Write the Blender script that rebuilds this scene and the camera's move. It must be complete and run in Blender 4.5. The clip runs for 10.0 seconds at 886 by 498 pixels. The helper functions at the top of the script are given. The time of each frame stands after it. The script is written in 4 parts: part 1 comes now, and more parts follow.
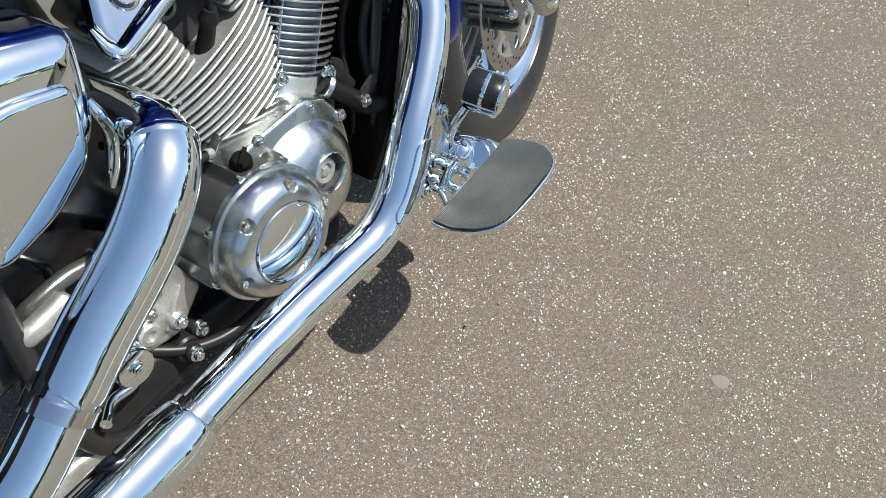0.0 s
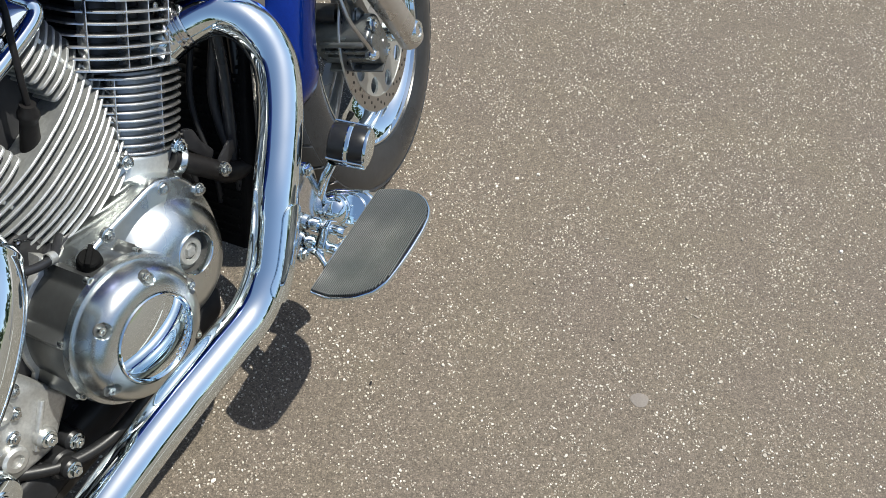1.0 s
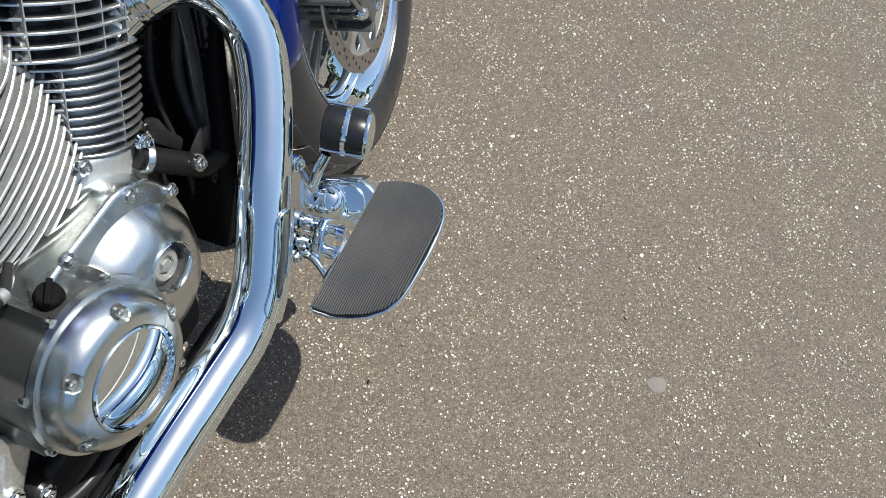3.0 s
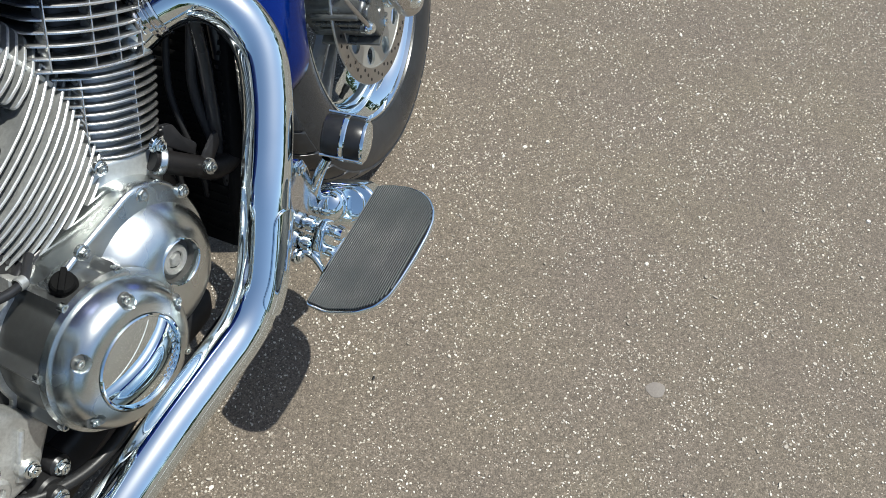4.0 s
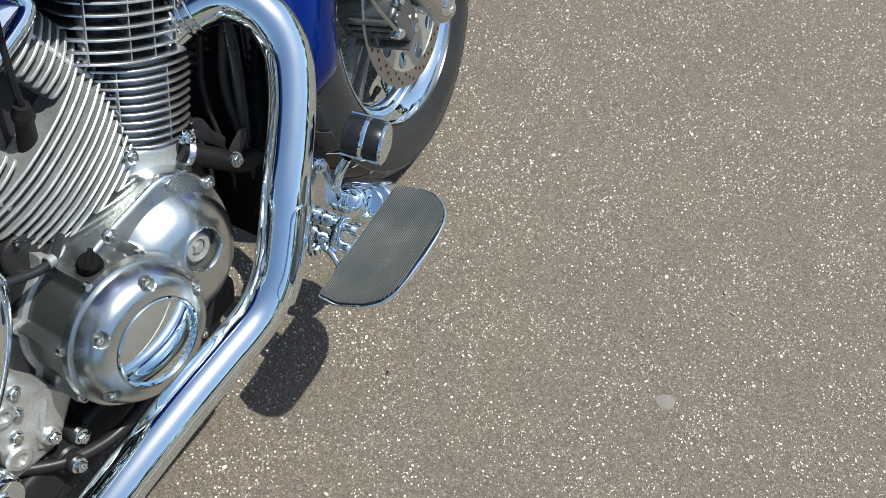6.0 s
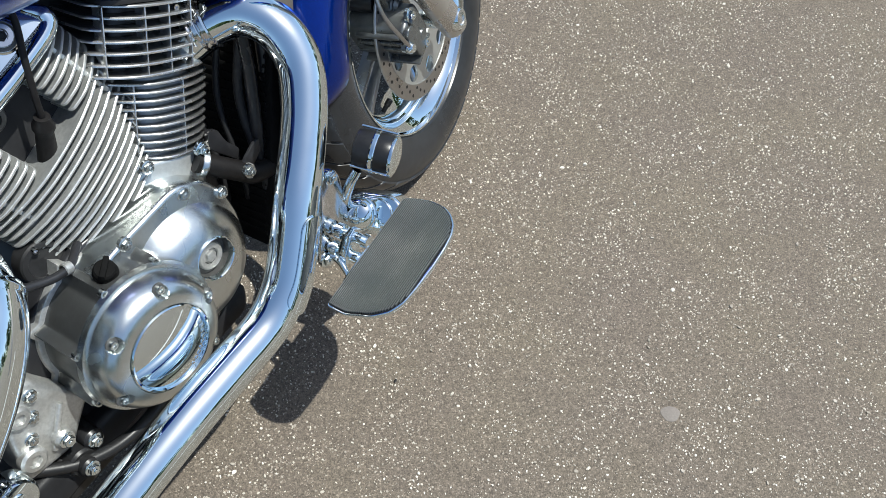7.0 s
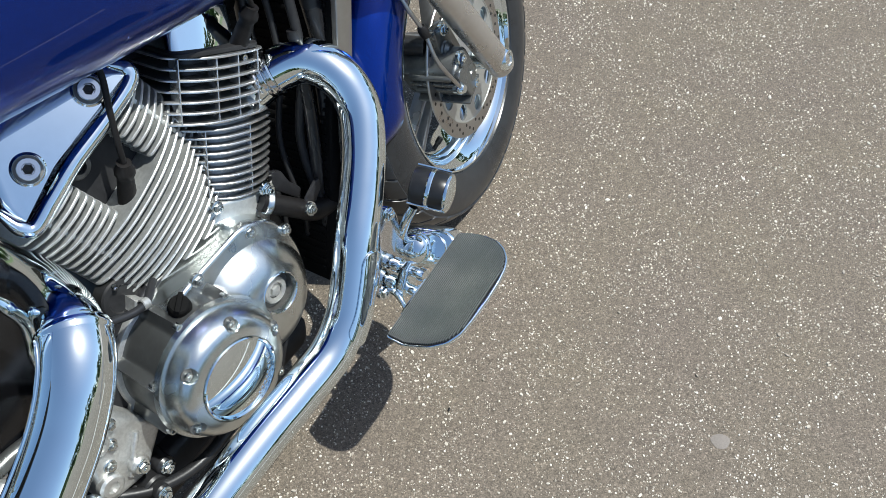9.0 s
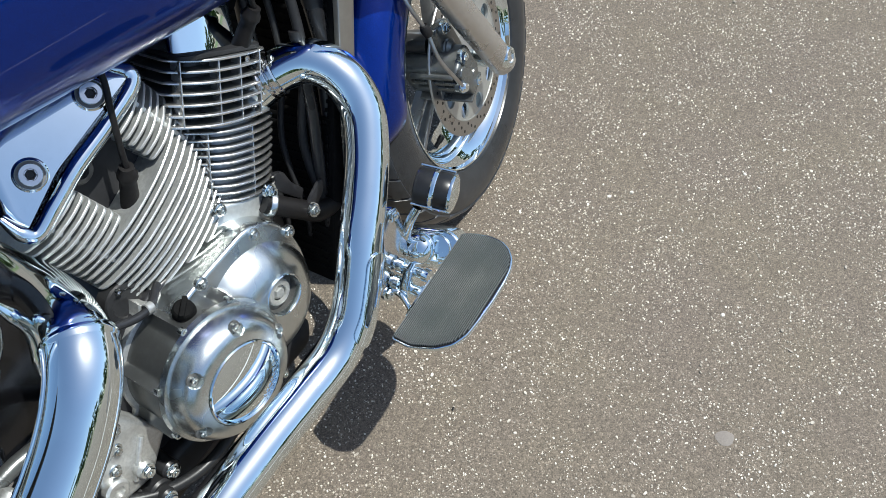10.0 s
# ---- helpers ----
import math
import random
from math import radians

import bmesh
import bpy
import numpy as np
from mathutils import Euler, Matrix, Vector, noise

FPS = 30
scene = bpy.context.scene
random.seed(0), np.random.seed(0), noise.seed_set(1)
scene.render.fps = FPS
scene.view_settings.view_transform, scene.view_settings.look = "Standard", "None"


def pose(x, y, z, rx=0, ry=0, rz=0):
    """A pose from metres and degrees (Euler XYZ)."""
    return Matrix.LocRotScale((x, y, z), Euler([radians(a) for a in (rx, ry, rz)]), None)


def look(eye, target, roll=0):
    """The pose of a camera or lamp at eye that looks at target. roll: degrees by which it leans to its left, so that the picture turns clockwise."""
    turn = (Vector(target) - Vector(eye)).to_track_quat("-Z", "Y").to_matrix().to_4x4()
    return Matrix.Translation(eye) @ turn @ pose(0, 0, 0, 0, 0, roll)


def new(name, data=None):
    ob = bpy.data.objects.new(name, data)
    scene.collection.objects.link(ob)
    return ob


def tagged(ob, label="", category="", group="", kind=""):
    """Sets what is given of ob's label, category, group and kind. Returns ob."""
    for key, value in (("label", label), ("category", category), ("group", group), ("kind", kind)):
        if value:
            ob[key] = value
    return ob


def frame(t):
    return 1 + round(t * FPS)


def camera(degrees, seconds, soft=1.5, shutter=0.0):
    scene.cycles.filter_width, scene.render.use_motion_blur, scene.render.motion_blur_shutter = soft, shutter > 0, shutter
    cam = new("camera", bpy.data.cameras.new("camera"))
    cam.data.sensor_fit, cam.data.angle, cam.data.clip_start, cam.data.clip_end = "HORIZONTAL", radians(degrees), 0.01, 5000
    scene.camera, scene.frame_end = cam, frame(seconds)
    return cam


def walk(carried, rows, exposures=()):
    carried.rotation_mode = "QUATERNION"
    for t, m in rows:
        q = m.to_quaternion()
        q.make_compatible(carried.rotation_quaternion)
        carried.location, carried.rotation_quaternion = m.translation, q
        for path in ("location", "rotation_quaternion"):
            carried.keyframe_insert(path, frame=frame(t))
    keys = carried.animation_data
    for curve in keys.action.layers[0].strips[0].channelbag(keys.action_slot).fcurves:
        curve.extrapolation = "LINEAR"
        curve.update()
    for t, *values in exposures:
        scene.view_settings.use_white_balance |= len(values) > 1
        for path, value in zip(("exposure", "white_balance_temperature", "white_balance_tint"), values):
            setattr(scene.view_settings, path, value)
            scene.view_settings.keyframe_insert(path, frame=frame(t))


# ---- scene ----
from math import cos, pi, sin, sqrt

# ================= camera =================
cam = camera(54.7, 10.0, soft=0.75)
PATH = [
    (0, (-0.096, -0.235, 1.349), (0.047, 0.904, -0.289), 12.76),
    (0.5, (0.064, -0.214, 1.414), (0.201, 0.983, -0.182), 7.64),
    (1, (-0.006, -0.136, 1.351), (0.269, 1.009, -0.266), 10.04),
    (1.5, (-0.066, -0.071, 1.268), (0.342, 0.988, -0.378), 13.81),
    (2, (-0.079, -0.006, 1.256), (0.369, 0.970, -0.432), 15.72),
    (2.5, (-0.079, 0.058, 1.278), (0.357, 0.989, -0.438), 16.47),
    (2.7, (-0.080, 0.080, 1.276), (0.347, 1.000, -0.448), 17.09),
    (4, (0.002, 0.019, 1.336), (0.272, 0.996, -0.388), 10.96),
    (4.5, (0.025, 0.004, 1.354), (0.247, 0.986, -0.375), 9.59),
    (5, (0.039, -0.001, 1.362), (0.225, 0.982, -0.370), 8.66),
    (5.5, (0.049, -0.001, 1.369), (0.207, 0.984, -0.364), 8.03),
    (7, (0.062, -0.009, 1.393), (0.177, 0.996, -0.332), 7.00),
    (7.5, (0.058, -0.034, 1.418), (0.123, 1.008, -0.288), 4.45),
    (8, (0.055, -0.039, 1.427), (0.077, 1.024, -0.268), 2.30),
    (8.5, (0.043, -0.034, 1.434), (0.061, 1.030, -0.260), 1.85),
    (9, (0.036, -0.029, 1.438), (0.062, 1.034, -0.256), 1.99),
    (9.5, (0.028, -0.020, 1.440), (0.061, 1.033, -0.260), 2.14),
    (10, (0.022, -0.014, 1.440), (0.060, 1.031, -0.264), 2.13),
]
walk(cam, [(t, look(eye, target, roll)) for t, eye, target, roll in PATH], exposures=[(0, 0.30, 6420, 6), (2, 0.18, 6390, 7), (4.5, 0.20, 6230, 5), (7, 0.22, 6130, 5), (10, 0.29, 6070, 5)])

# ================= sky and sun =================
SUN_UP, SUN_TURN = 66.0, 8.0
world = bpy.data.worlds.new("sky")
world.use_nodes = True
scene.world = world
wn = world.node_tree
sky = wn.nodes.new("ShaderNodeTexSky")
sky.sky_type = "NISHITA"
sky.sun_disc = False
sky.sun_elevation = radians(SUN_UP)
sky.sun_rotation = radians(90 - SUN_TURN)
wn.links.new(sky.outputs[0], wn.nodes["Background"].inputs[0])
wn.nodes["Background"].inputs[1].default_value = 0.125
sky.dust_density, sky.ozone_density = 1.3, 0.3
sun_way = Vector((cos(radians(SUN_UP)) * cos(radians(SUN_TURN)), cos(radians(SUN_UP)) * sin(radians(SUN_TURN)), sin(radians(SUN_UP))))
sun_data = bpy.data.lights.new("sun", "SUN")
sun_data.energy, sun_data.angle, sun_data.color = 5.0, radians(0.53), (1.0, 0.95, 0.87)
new("sun", sun_data).matrix_world = look(sun_way * 20, (0, 0, 0))


# ================= materials =================
def shader(name, color, rough=0.5, metal=0.0, coat=0.0, spec=0.5):
    m = bpy.data.materials.new(name)
    m.use_nodes = True
    p = m.node_tree.nodes["Principled BSDF"]
    p.inputs["Base Color"].default_value = (*color, 1)
    p.inputs["Roughness"].default_value = rough
    p.inputs["Metallic"].default_value = metal
    p.inputs["Coat Weight"].default_value = coat
    p.inputs["Coat Roughness"].default_value = 0.04
    p.inputs["Specular IOR Level"].default_value = spec
    return m, m.node_tree, p


def add(tree, kind, **values):
    n = tree.nodes.new("ShaderNode" + kind)
    for key, value in values.items():
        n.inputs[key].default_value = value
    return n


def noise_on(tree, scale, detail=4.0, rough=0.55):
    coord = tree.nodes.new("ShaderNodeTexCoord")
    n = add(tree, "TexNoise", Scale=scale, Detail=detail, Roughness=rough)
    tree.links.new(coord.outputs["Object"], n.inputs["Vector"])
    return n


def ramp_on(tree, source, stops):
    r = tree.nodes.new("ShaderNodeValToRGB")
    r.color_ramp.elements[0].position, r.color_ramp.elements[1].position = stops[0][0], stops[-1][0]
    for pos, col in stops[1:-1]:
        r.color_ramp.elements.new(pos)
    for e, (pos, col) in zip(r.color_ramp.elements, stops):
        e.position, e.color = pos, (*col, 1) if len(col) == 3 else col
    tree.links.new(source, r.inputs[0])
    return r


def grey(v):
    return (v, v, v)


def bump_on(tree, p, source, strength, distance):
    b = add(tree, "Bump", Strength=strength, Distance=distance)
    tree.links.new(source, b.inputs["Height"])
    tree.links.new(b.outputs[0], p.inputs["Normal"])
    return b


def worn(name, color, rough, metal=0.0, coat=0.0, spread=0.12, scale=60.0, relief=0.0, grime=0.0, spec=0.5):
    """A surface whose colour and gloss vary at two scales."""
    m, tree, p = shader(name, color, rough, metal, coat, spec)
    fine, broad = noise_on(tree, scale, 6), noise_on(tree, scale / 9, 3)
    mix = tree.nodes.new("ShaderNodeMath")
    mix.operation = "MULTIPLY"
    tree.links.new(fine.outputs[0], mix.inputs[0])
    tree.links.new(broad.outputs[0], mix.inputs[1])
    lo = tuple(c * (1 - spread - grime) for c in color)
    hi = tuple(min(1.0, c * (1 + spread)) for c in color)
    col = ramp_on(tree, mix.outputs[0], [(0.1, lo), (0.3, color), (0.45, hi)])
    tree.links.new(col.outputs[0], p.inputs["Base Color"])
    r = ramp_on(tree, broad.outputs[0], [(0.3, grey(rough * 0.8)), (0.7, grey(min(1, rough * 1.3)))])
    tree.links.new(r.outputs[0], p.inputs["Roughness"])
    if relief:
        bump_on(tree, p, fine.outputs[0], 0.6, relief)
    return m


CHROME = worn("chrome", (0.855, 0.935, 0.96), 0.03, 1.0, spread=0.03, scale=40)
CHROME_DULL = worn("chrome_dull", (0.72, 0.72, 0.72), 0.12, 1.0, spread=0.08, scale=90)
POLISHED = worn("polished_aluminium", (0.66, 0.69, 0.685), 0.26, 1.0, spread=0.07, scale=70, relief=0.0002)
CAST = worn("cast_aluminium", (0.58, 0.58, 0.56), 0.38, 0.75, spread=0.14, scale=220, relief=0.0006, grime=0.1)
CAST_SMOOTH = worn("smooth_castings", (0.155, 0.16, 0.158), 0.3, 0.8, spread=0.1, scale=110, relief=0.0002)
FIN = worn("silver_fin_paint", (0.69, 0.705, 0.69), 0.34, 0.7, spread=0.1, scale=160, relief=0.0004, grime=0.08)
# Darker copy of the silver fin paint: shade on the flats is in its colour.
FIN_FLAT = worn("shaded_fin_paint", (0.46, 0.47, 0.46), 0.45, 0.6, spread=0.14, scale=200, relief=0.0005, grime=0.1)
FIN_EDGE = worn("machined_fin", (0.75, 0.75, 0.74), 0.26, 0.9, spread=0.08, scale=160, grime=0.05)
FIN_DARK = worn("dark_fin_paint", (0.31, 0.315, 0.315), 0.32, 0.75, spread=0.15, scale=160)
BLACK = worn("black_paint_and_shade", (0.02, 0.02, 0.022), 0.3, 0.0, spread=0.3, scale=80, relief=0.0003, spec=0.5)
PLASTIC = worn("black_plastic", (0.018, 0.018, 0.019), 0.4, spread=0.25, scale=120, relief=0.0004, spec=0.4)
RUBBER = worn("black_rubber", (0.011, 0.010, 0.010), 0.45, spread=0.25, scale=140, relief=0.0006, spec=0.25)
MAT = worn("board_rubber", (0.032, 0.040, 0.045), 0.45, spread=0.25, scale=200, relief=0.0004)
TYRE = worn("tyre_rubber", (0.023, 0.025, 0.028), 0.27, spread=0.25, scale=60, relief=0.0003, grime=0.1, spec=0.55)
GROOVE = worn("dusty_groove", (0.15, 0.14, 0.12), 0.9, spread=0.3, scale=50, grime=0.2)
STEEL = worn("brake_steel", (0.5, 0.49, 0.48), 0.3, 1.0, spread=0.1, scale=200)
GREY = worn("grey_caliper_paint", (0.185, 0.192, 0.188), 0.28, 0.75, spread=0.15, scale=150, relief=0.0005)
WHEEL = worn("wheel_grey", (0.36, 0.36, 0.36), 0.3, 0.7, spread=0.12, scale=120)
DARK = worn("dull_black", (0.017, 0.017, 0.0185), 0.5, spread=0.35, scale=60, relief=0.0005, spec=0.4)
GLOSS_BLACK = worn("glossy_black_plastic", (0.005, 0.005, 0.006), 0.14, spread=0.3, scale=40, relief=0.0002, spec=0.45)
CORE = worn("dark_castings_and_shade", (0.16, 0.16, 0.155), 0.45, 0.6, spread=0.2, scale=150, grime=0.1)
# Blacker than the black parts themselves: holds the deep shade around the radiator.
PITCH = worn("black_with_shade", (0.006, 0.006, 0.006), 0.8, spread=0.3, scale=60, spec=0.12)
# Grey-brown stands in for the asphalt mirrored in a chrome cover.
STRIP = worn("mirrored_asphalt_grey", (0.34, 0.325, 0.30), 0.3, 0.85, spread=0.06, scale=90)
LINE = worn("worn_white_paint", (0.72, 0.71, 0.68), 0.7, spread=0.15, scale=90, relief=0.0004, grime=0.15)
CARRIER = worn("satin_aluminium", (0.56, 0.57, 0.55), 0.36, 0.8, spread=0.08, scale=140)
PAD = worn("pedal_rubber", (0.014, 0.014, 0.015), 0.3, spread=0.25, scale=120, relief=0.0002, spec=0.4)
FORK = worn("fork_aluminium", (0.6, 0.58, 0.55), 0.27, 0.85, spread=0.06, scale=90)


def paint():
    m, tree, p = shader("blue_metallic_paint", (0.002, 0.022, 0.2), 0.28, 0.75, 0.8, 0.12)
    flakes = add(tree, "TexVoronoi", Scale=2600.0)
    coord = tree.nodes.new("ShaderNodeTexCoord")
    tree.links.new(coord.outputs["Object"], flakes.inputs["Vector"])
    col = ramp_on(tree, flakes.outputs["Color"], [(0.0, (0.0006, 0.011, 0.115)), (0.7, (0.001, 0.023, 0.235)), (1.0, (0.006, 0.075, 0.5))])
    tree.links.new(col.outputs[0], p.inputs["Base Color"])
    p.inputs["Coat Roughness"].default_value = 0.02
    p.inputs["Coat IOR"].default_value = 1.42
    return m


BLUE = paint()


def asphalt():
    m, tree, p = shader("asphalt", (0.2, 0.18, 0.16), 0.9)
    coord = tree.nodes.new("ShaderNodeTexCoord")
    to = lambda n: tree.links.new(coord.outputs["Object"], n.inputs["Vector"])
    grit, grit2, blot, dust = add(tree, "TexVoronoi", Scale=420.0), add(tree, "TexVoronoi", Scale=210.0), add(tree, "TexNoise", Scale=5.0, Detail=5.0), add(tree, "TexNoise", Scale=420.0, Detail=3.0)
    for n in (grit, grit2, blot, dust):
        to(n)
    split = tree.nodes.new("ShaderNodeSeparateColor")
    tree.links.new(grit.outputs["Color"], split.inputs[0])
    base = ramp_on(tree, split.outputs[0], [(0.0, (0.088, 0.074, 0.058)), (0.3, (0.132, 0.112, 0.088)), (0.65, (0.152, 0.129, 0.102)), (0.9, (0.180, 0.153, 0.122)), (1.0, (0.28, 0.24, 0.193))])
    split2 = tree.nodes.new("ShaderNodeSeparateColor")
    tree.links.new(grit2.outputs["Color"], split2.inputs[0])
    second = ramp_on(tree, split2.outputs[1], [(0.0, (0.84, 0.84, 0.84)), (0.5, (1.0, 1.0, 1.0)), (1.0, (1.1, 1.09, 1.08))])
    cloud = ramp_on(tree, blot.outputs[0], [(0.3, (0.985, 0.955, 0.965)), (0.5, (1.015, 0.99, 0.97)), (0.7, (1.05, 1.03, 0.97))])
    speck = ramp_on(tree, dust.outputs[0], [(0.3, (0.66, 0.66, 0.66)), (0.7, (1.23, 1.23, 1.23))])
    out = base.outputs[0]
    for other in (second, cloud, speck):
        mix = tree.nodes.new("ShaderNodeMix")
        mix.data_type, mix.blend_type = "RGBA", "MULTIPLY"
        mix.inputs[0].default_value = 1.0
        tree.links.new(out, mix.inputs[6])
        tree.links.new(other.outputs[0], mix.inputs[7])
        out = mix.outputs[2]
    tree.links.new(out, p.inputs["Base Color"])
    first = bump_on(tree, p, grit.outputs["Distance"], 0.3, 0.002)
    first.invert = True
    over = add(tree, "Bump", Strength=0.4, Distance=0.0015)
    tree.links.new(dust.outputs[0], over.inputs["Height"])
    tree.links.new(first.outputs[0], over.inputs["Normal"])
    tree.links.new(over.outputs[0], p.inputs["Normal"])
    return m


def pebbles():
    m, tree, p = shader("light_aggregate", (0.5, 0.46, 0.4), 0.6)
    geo = tree.nodes.new("ShaderNodeNewGeometry")
    col = ramp_on(tree, geo.outputs["Random Per Island"], [(0.0, (0.25, 0.22, 0.175)), (0.3, (0.35, 0.31, 0.26)), (0.7, (0.55, 0.505, 0.425)), (1.0, (0.82, 0.77, 0.67))])
    tree.links.new(col.outputs[0], p.inputs["Base Color"])
    return m


ASPHALT, PEBBLE = asphalt(), pebbles()
STONE = worn("flat_stone", (0.205, 0.180, 0.158), 0.8, spread=0.2, scale=300, relief=0.001)
LAWN = worn("grass", (0.09, 0.13, 0.035), 0.9, spread=0.35, scale=6)
LEAF = worn("leaves", (0.045, 0.075, 0.02), 0.8, spread=0.4, scale=1.5)


# ================= mesh helpers =================
def mesh_of(name, bm, material, sharp=32, caps=None):
    bmesh.ops.recalc_face_normals(bm, faces=bm.faces[:])
    me = bpy.data.meshes.new(name)
    bm.to_mesh(me)
    bm.free()
    me.materials.append(material)
    if caps:
        me.materials.append(caps)
    for f in me.polygons:
        f.material_index = 1 if caps and len(f.vertices) > 4 else 0
        f.use_smooth = len(f.vertices) <= 4
    me.set_sharp_from_angle(angle=radians(sharp))
    return me


def part(name, bm, material, parent, label="", sharp=32, caps=None):
    ob = new(name, mesh_of(name, bm, material, sharp, caps))
    ob.parent = parent
    return tagged(ob, label) if label else ob


def repeat(name, data, parent, m):
    ob = new(name, data)
    ob.parent = parent
    ob.matrix_local = m
    return ob


def basis(origin, x, y, z):
    m = Matrix((x, y, z)).transposed().to_4x4()
    m.translation = origin
    return m


def along(origin, axis, hint=(0, 0, 1)):
    """A frame at origin whose z points along axis."""
    z = Vector(axis).normalized()
    x = Vector(hint).cross(z)
    x = x.normalized() if x.length > 1e-4 else Vector((1, 0, 0))
    return basis(Vector(origin), x, z.cross(x), z)


# lateral frame: local z points to the machine's own right, local x forward, local y up
SIDE = Matrix(((0, 0, 1), (1, 0, 0), (0, 1, 0))).to_4x4()


def side(x, y, z):
    return Matrix.Translation((x, y, z)) @ SIDE


def lathe(bm, profile, m, seg=48, closed=False):
    """Turns (radius, height) pairs about the z of m."""
    rings = []
    for r, h in profile:
        if r < 1e-6:
            rings.append([bm.verts.new(m @ Vector((0, 0, h)))])
        else:
            rings.append([bm.verts.new(m @ Vector((r * cos(2 * pi * k / seg), r * sin(2 * pi * k / seg), h))) for k in range(seg)])
    pairs = list(zip(rings, rings[1:]))
    if closed:
        pairs.append((rings[-1], rings[0]))
    for a, b in pairs:
        for k in range(seg):
            j = (k + 1) % seg
            if len(a) == 1 and len(b) == 1:
                continue
            if len(a) == 1:
                bm.faces.new((a[0], b[j], b[k]))
            elif len(b) == 1:
                bm.faces.new((a[k], a[j], b[0]))
            else:
                bm.faces.new((a[k], a[j], b[j], b[k]))
    return bm


def smooth_path(points, n):
    """A Catmull-Rom run of n points through the given ones."""
    p = [Vector(q) for q in points]
    p = [2 * p[0] - p[1]] + p + [2 * p[-1] - p[-2]]
    out = []
    for i in range(n):
        u = i / (n - 1) * (len(p) - 3)
        k = min(int(u), len(p) - 4)
        t = u - k
        a, b, c, d = p[k : k + 4]
        out.append(0.5 * (2 * b + (c - a) * t + (2 * a - 5 * b + 4 * c - d) * t * t + (3 * b - a - 3 * c + d) * t**3))
    return out


def frames_along(run):
    out, side_way = [], None
    for i, q in enumerate(run):
        t = (run[min(i + 1, len(run) - 1)] - run[max(i - 1, 0)]).normalized()
        if side_way is None:
            side_way = t.orthogonal().normalized()
        side_way = (side_way - t * side_way.dot(t)).normalized()
        out.append((q, t, side_way, t.cross(side_way)))
    return out


def tube(bm, points, radius, n=40, seg=20, caps=True):
    run = smooth_path(points, n) if n > len(points) else [Vector(q) for q in points]
    rings = []
    for i, (q, t, u, v) in enumerate(frames_along(run)):
        r = radius(i / (len(run) - 1)) if callable(radius) else radius
        rings.append([bm.verts.new(q + r * (u * cos(2 * pi * k / seg) + v * sin(2 * pi * k / seg))) for k in range(seg)])
    for a, b in zip(rings, rings[1:]):
        for k in range(seg):
            j = (k + 1) % seg
            bm.faces.new((a[k], a[j], b[j], b[k]))
    if caps:
        bm.faces.new(rings[0][::-1])
        bm.faces.new(rings[-1])
    return bm


def shell(bm, run, u0, u1, radius, thick, facing, half, n=60, seg=24, blunt=False):
    """A shield that wraps a pipe: open at the back, with rounded ends. facing: the way it looks out; half: half its angle."""
    rows = []
    for i in range(n):
        s = i / (n - 1)
        f = (u0 + (u1 - u0) * s) * (len(run) - 1)
        k = min(int(f), len(run) - 2)
        q = run[k].lerp(run[k + 1], f - k)
        t = (run[k + 1] - run[k]).normalized()
        out = Vector(facing)
        out = (out - t * out.dot(t)).normalized()
        w = t.cross(out)
        e = min(1.0, (1 - s if blunt else min(s, 1 - s)) / 0.16)
        reach = half * sqrt(max(0.0, 1 - (1 - e) ** 2)) + 0.02
        rows.append([(q, out, w, -reach + 2 * reach * j / (seg - 1)) for j in range(seg)])
    layers = [[[bm.verts.new(q + (radius + d) * (o * cos(a) + w * sin(a))) for q, o, w, a in row] for row in rows] for d in (0.0, thick)]
    for a, b in ((layers[0], -1), (layers[1], 1)):
        for i in range(n - 1):
            for j in range(seg - 1):
                f = (a[i][j], a[i][j + 1], a[i + 1][j + 1], a[i + 1][j])
                bm.faces.new(f if b > 0 else f[::-1])
    lo, hi = layers
    for i in range(n - 1):
        bm.faces.new((lo[i][0], hi[i][0], hi[i + 1][0], lo[i + 1][0]))
        bm.faces.new((lo[i][-1], lo[i + 1][-1], hi[i + 1][-1], hi[i][-1]))
    for j in range(seg - 1):
        bm.faces.new((lo[0][j], lo[0][j + 1], hi[0][j + 1], hi[0][j]))
        bm.faces.new((lo[-1][j], hi[-1][j], hi[-1][j + 1], lo[-1][j + 1]))
    return bm


def rounded(points, radius, steps=4):
    """A closed outline with its corners rounded."""
    out, n = [], len(points)
    for i in range(n):
        p, a, b = Vector(points[i]), Vector(points[i - 1]), Vector(points[(i + 1) % n])
        r = min(radius, (a - p).length * 0.45, (b - p).length * 0.45)
        s, e = p + (a - p).normalized() * r, p + (b - p).normalized() * r
        for k in range(steps + 1):
            t = k / steps
            out.append((1 - t) ** 2 * s + 2 * t * (1 - t) * p + t * t * e)
    return out


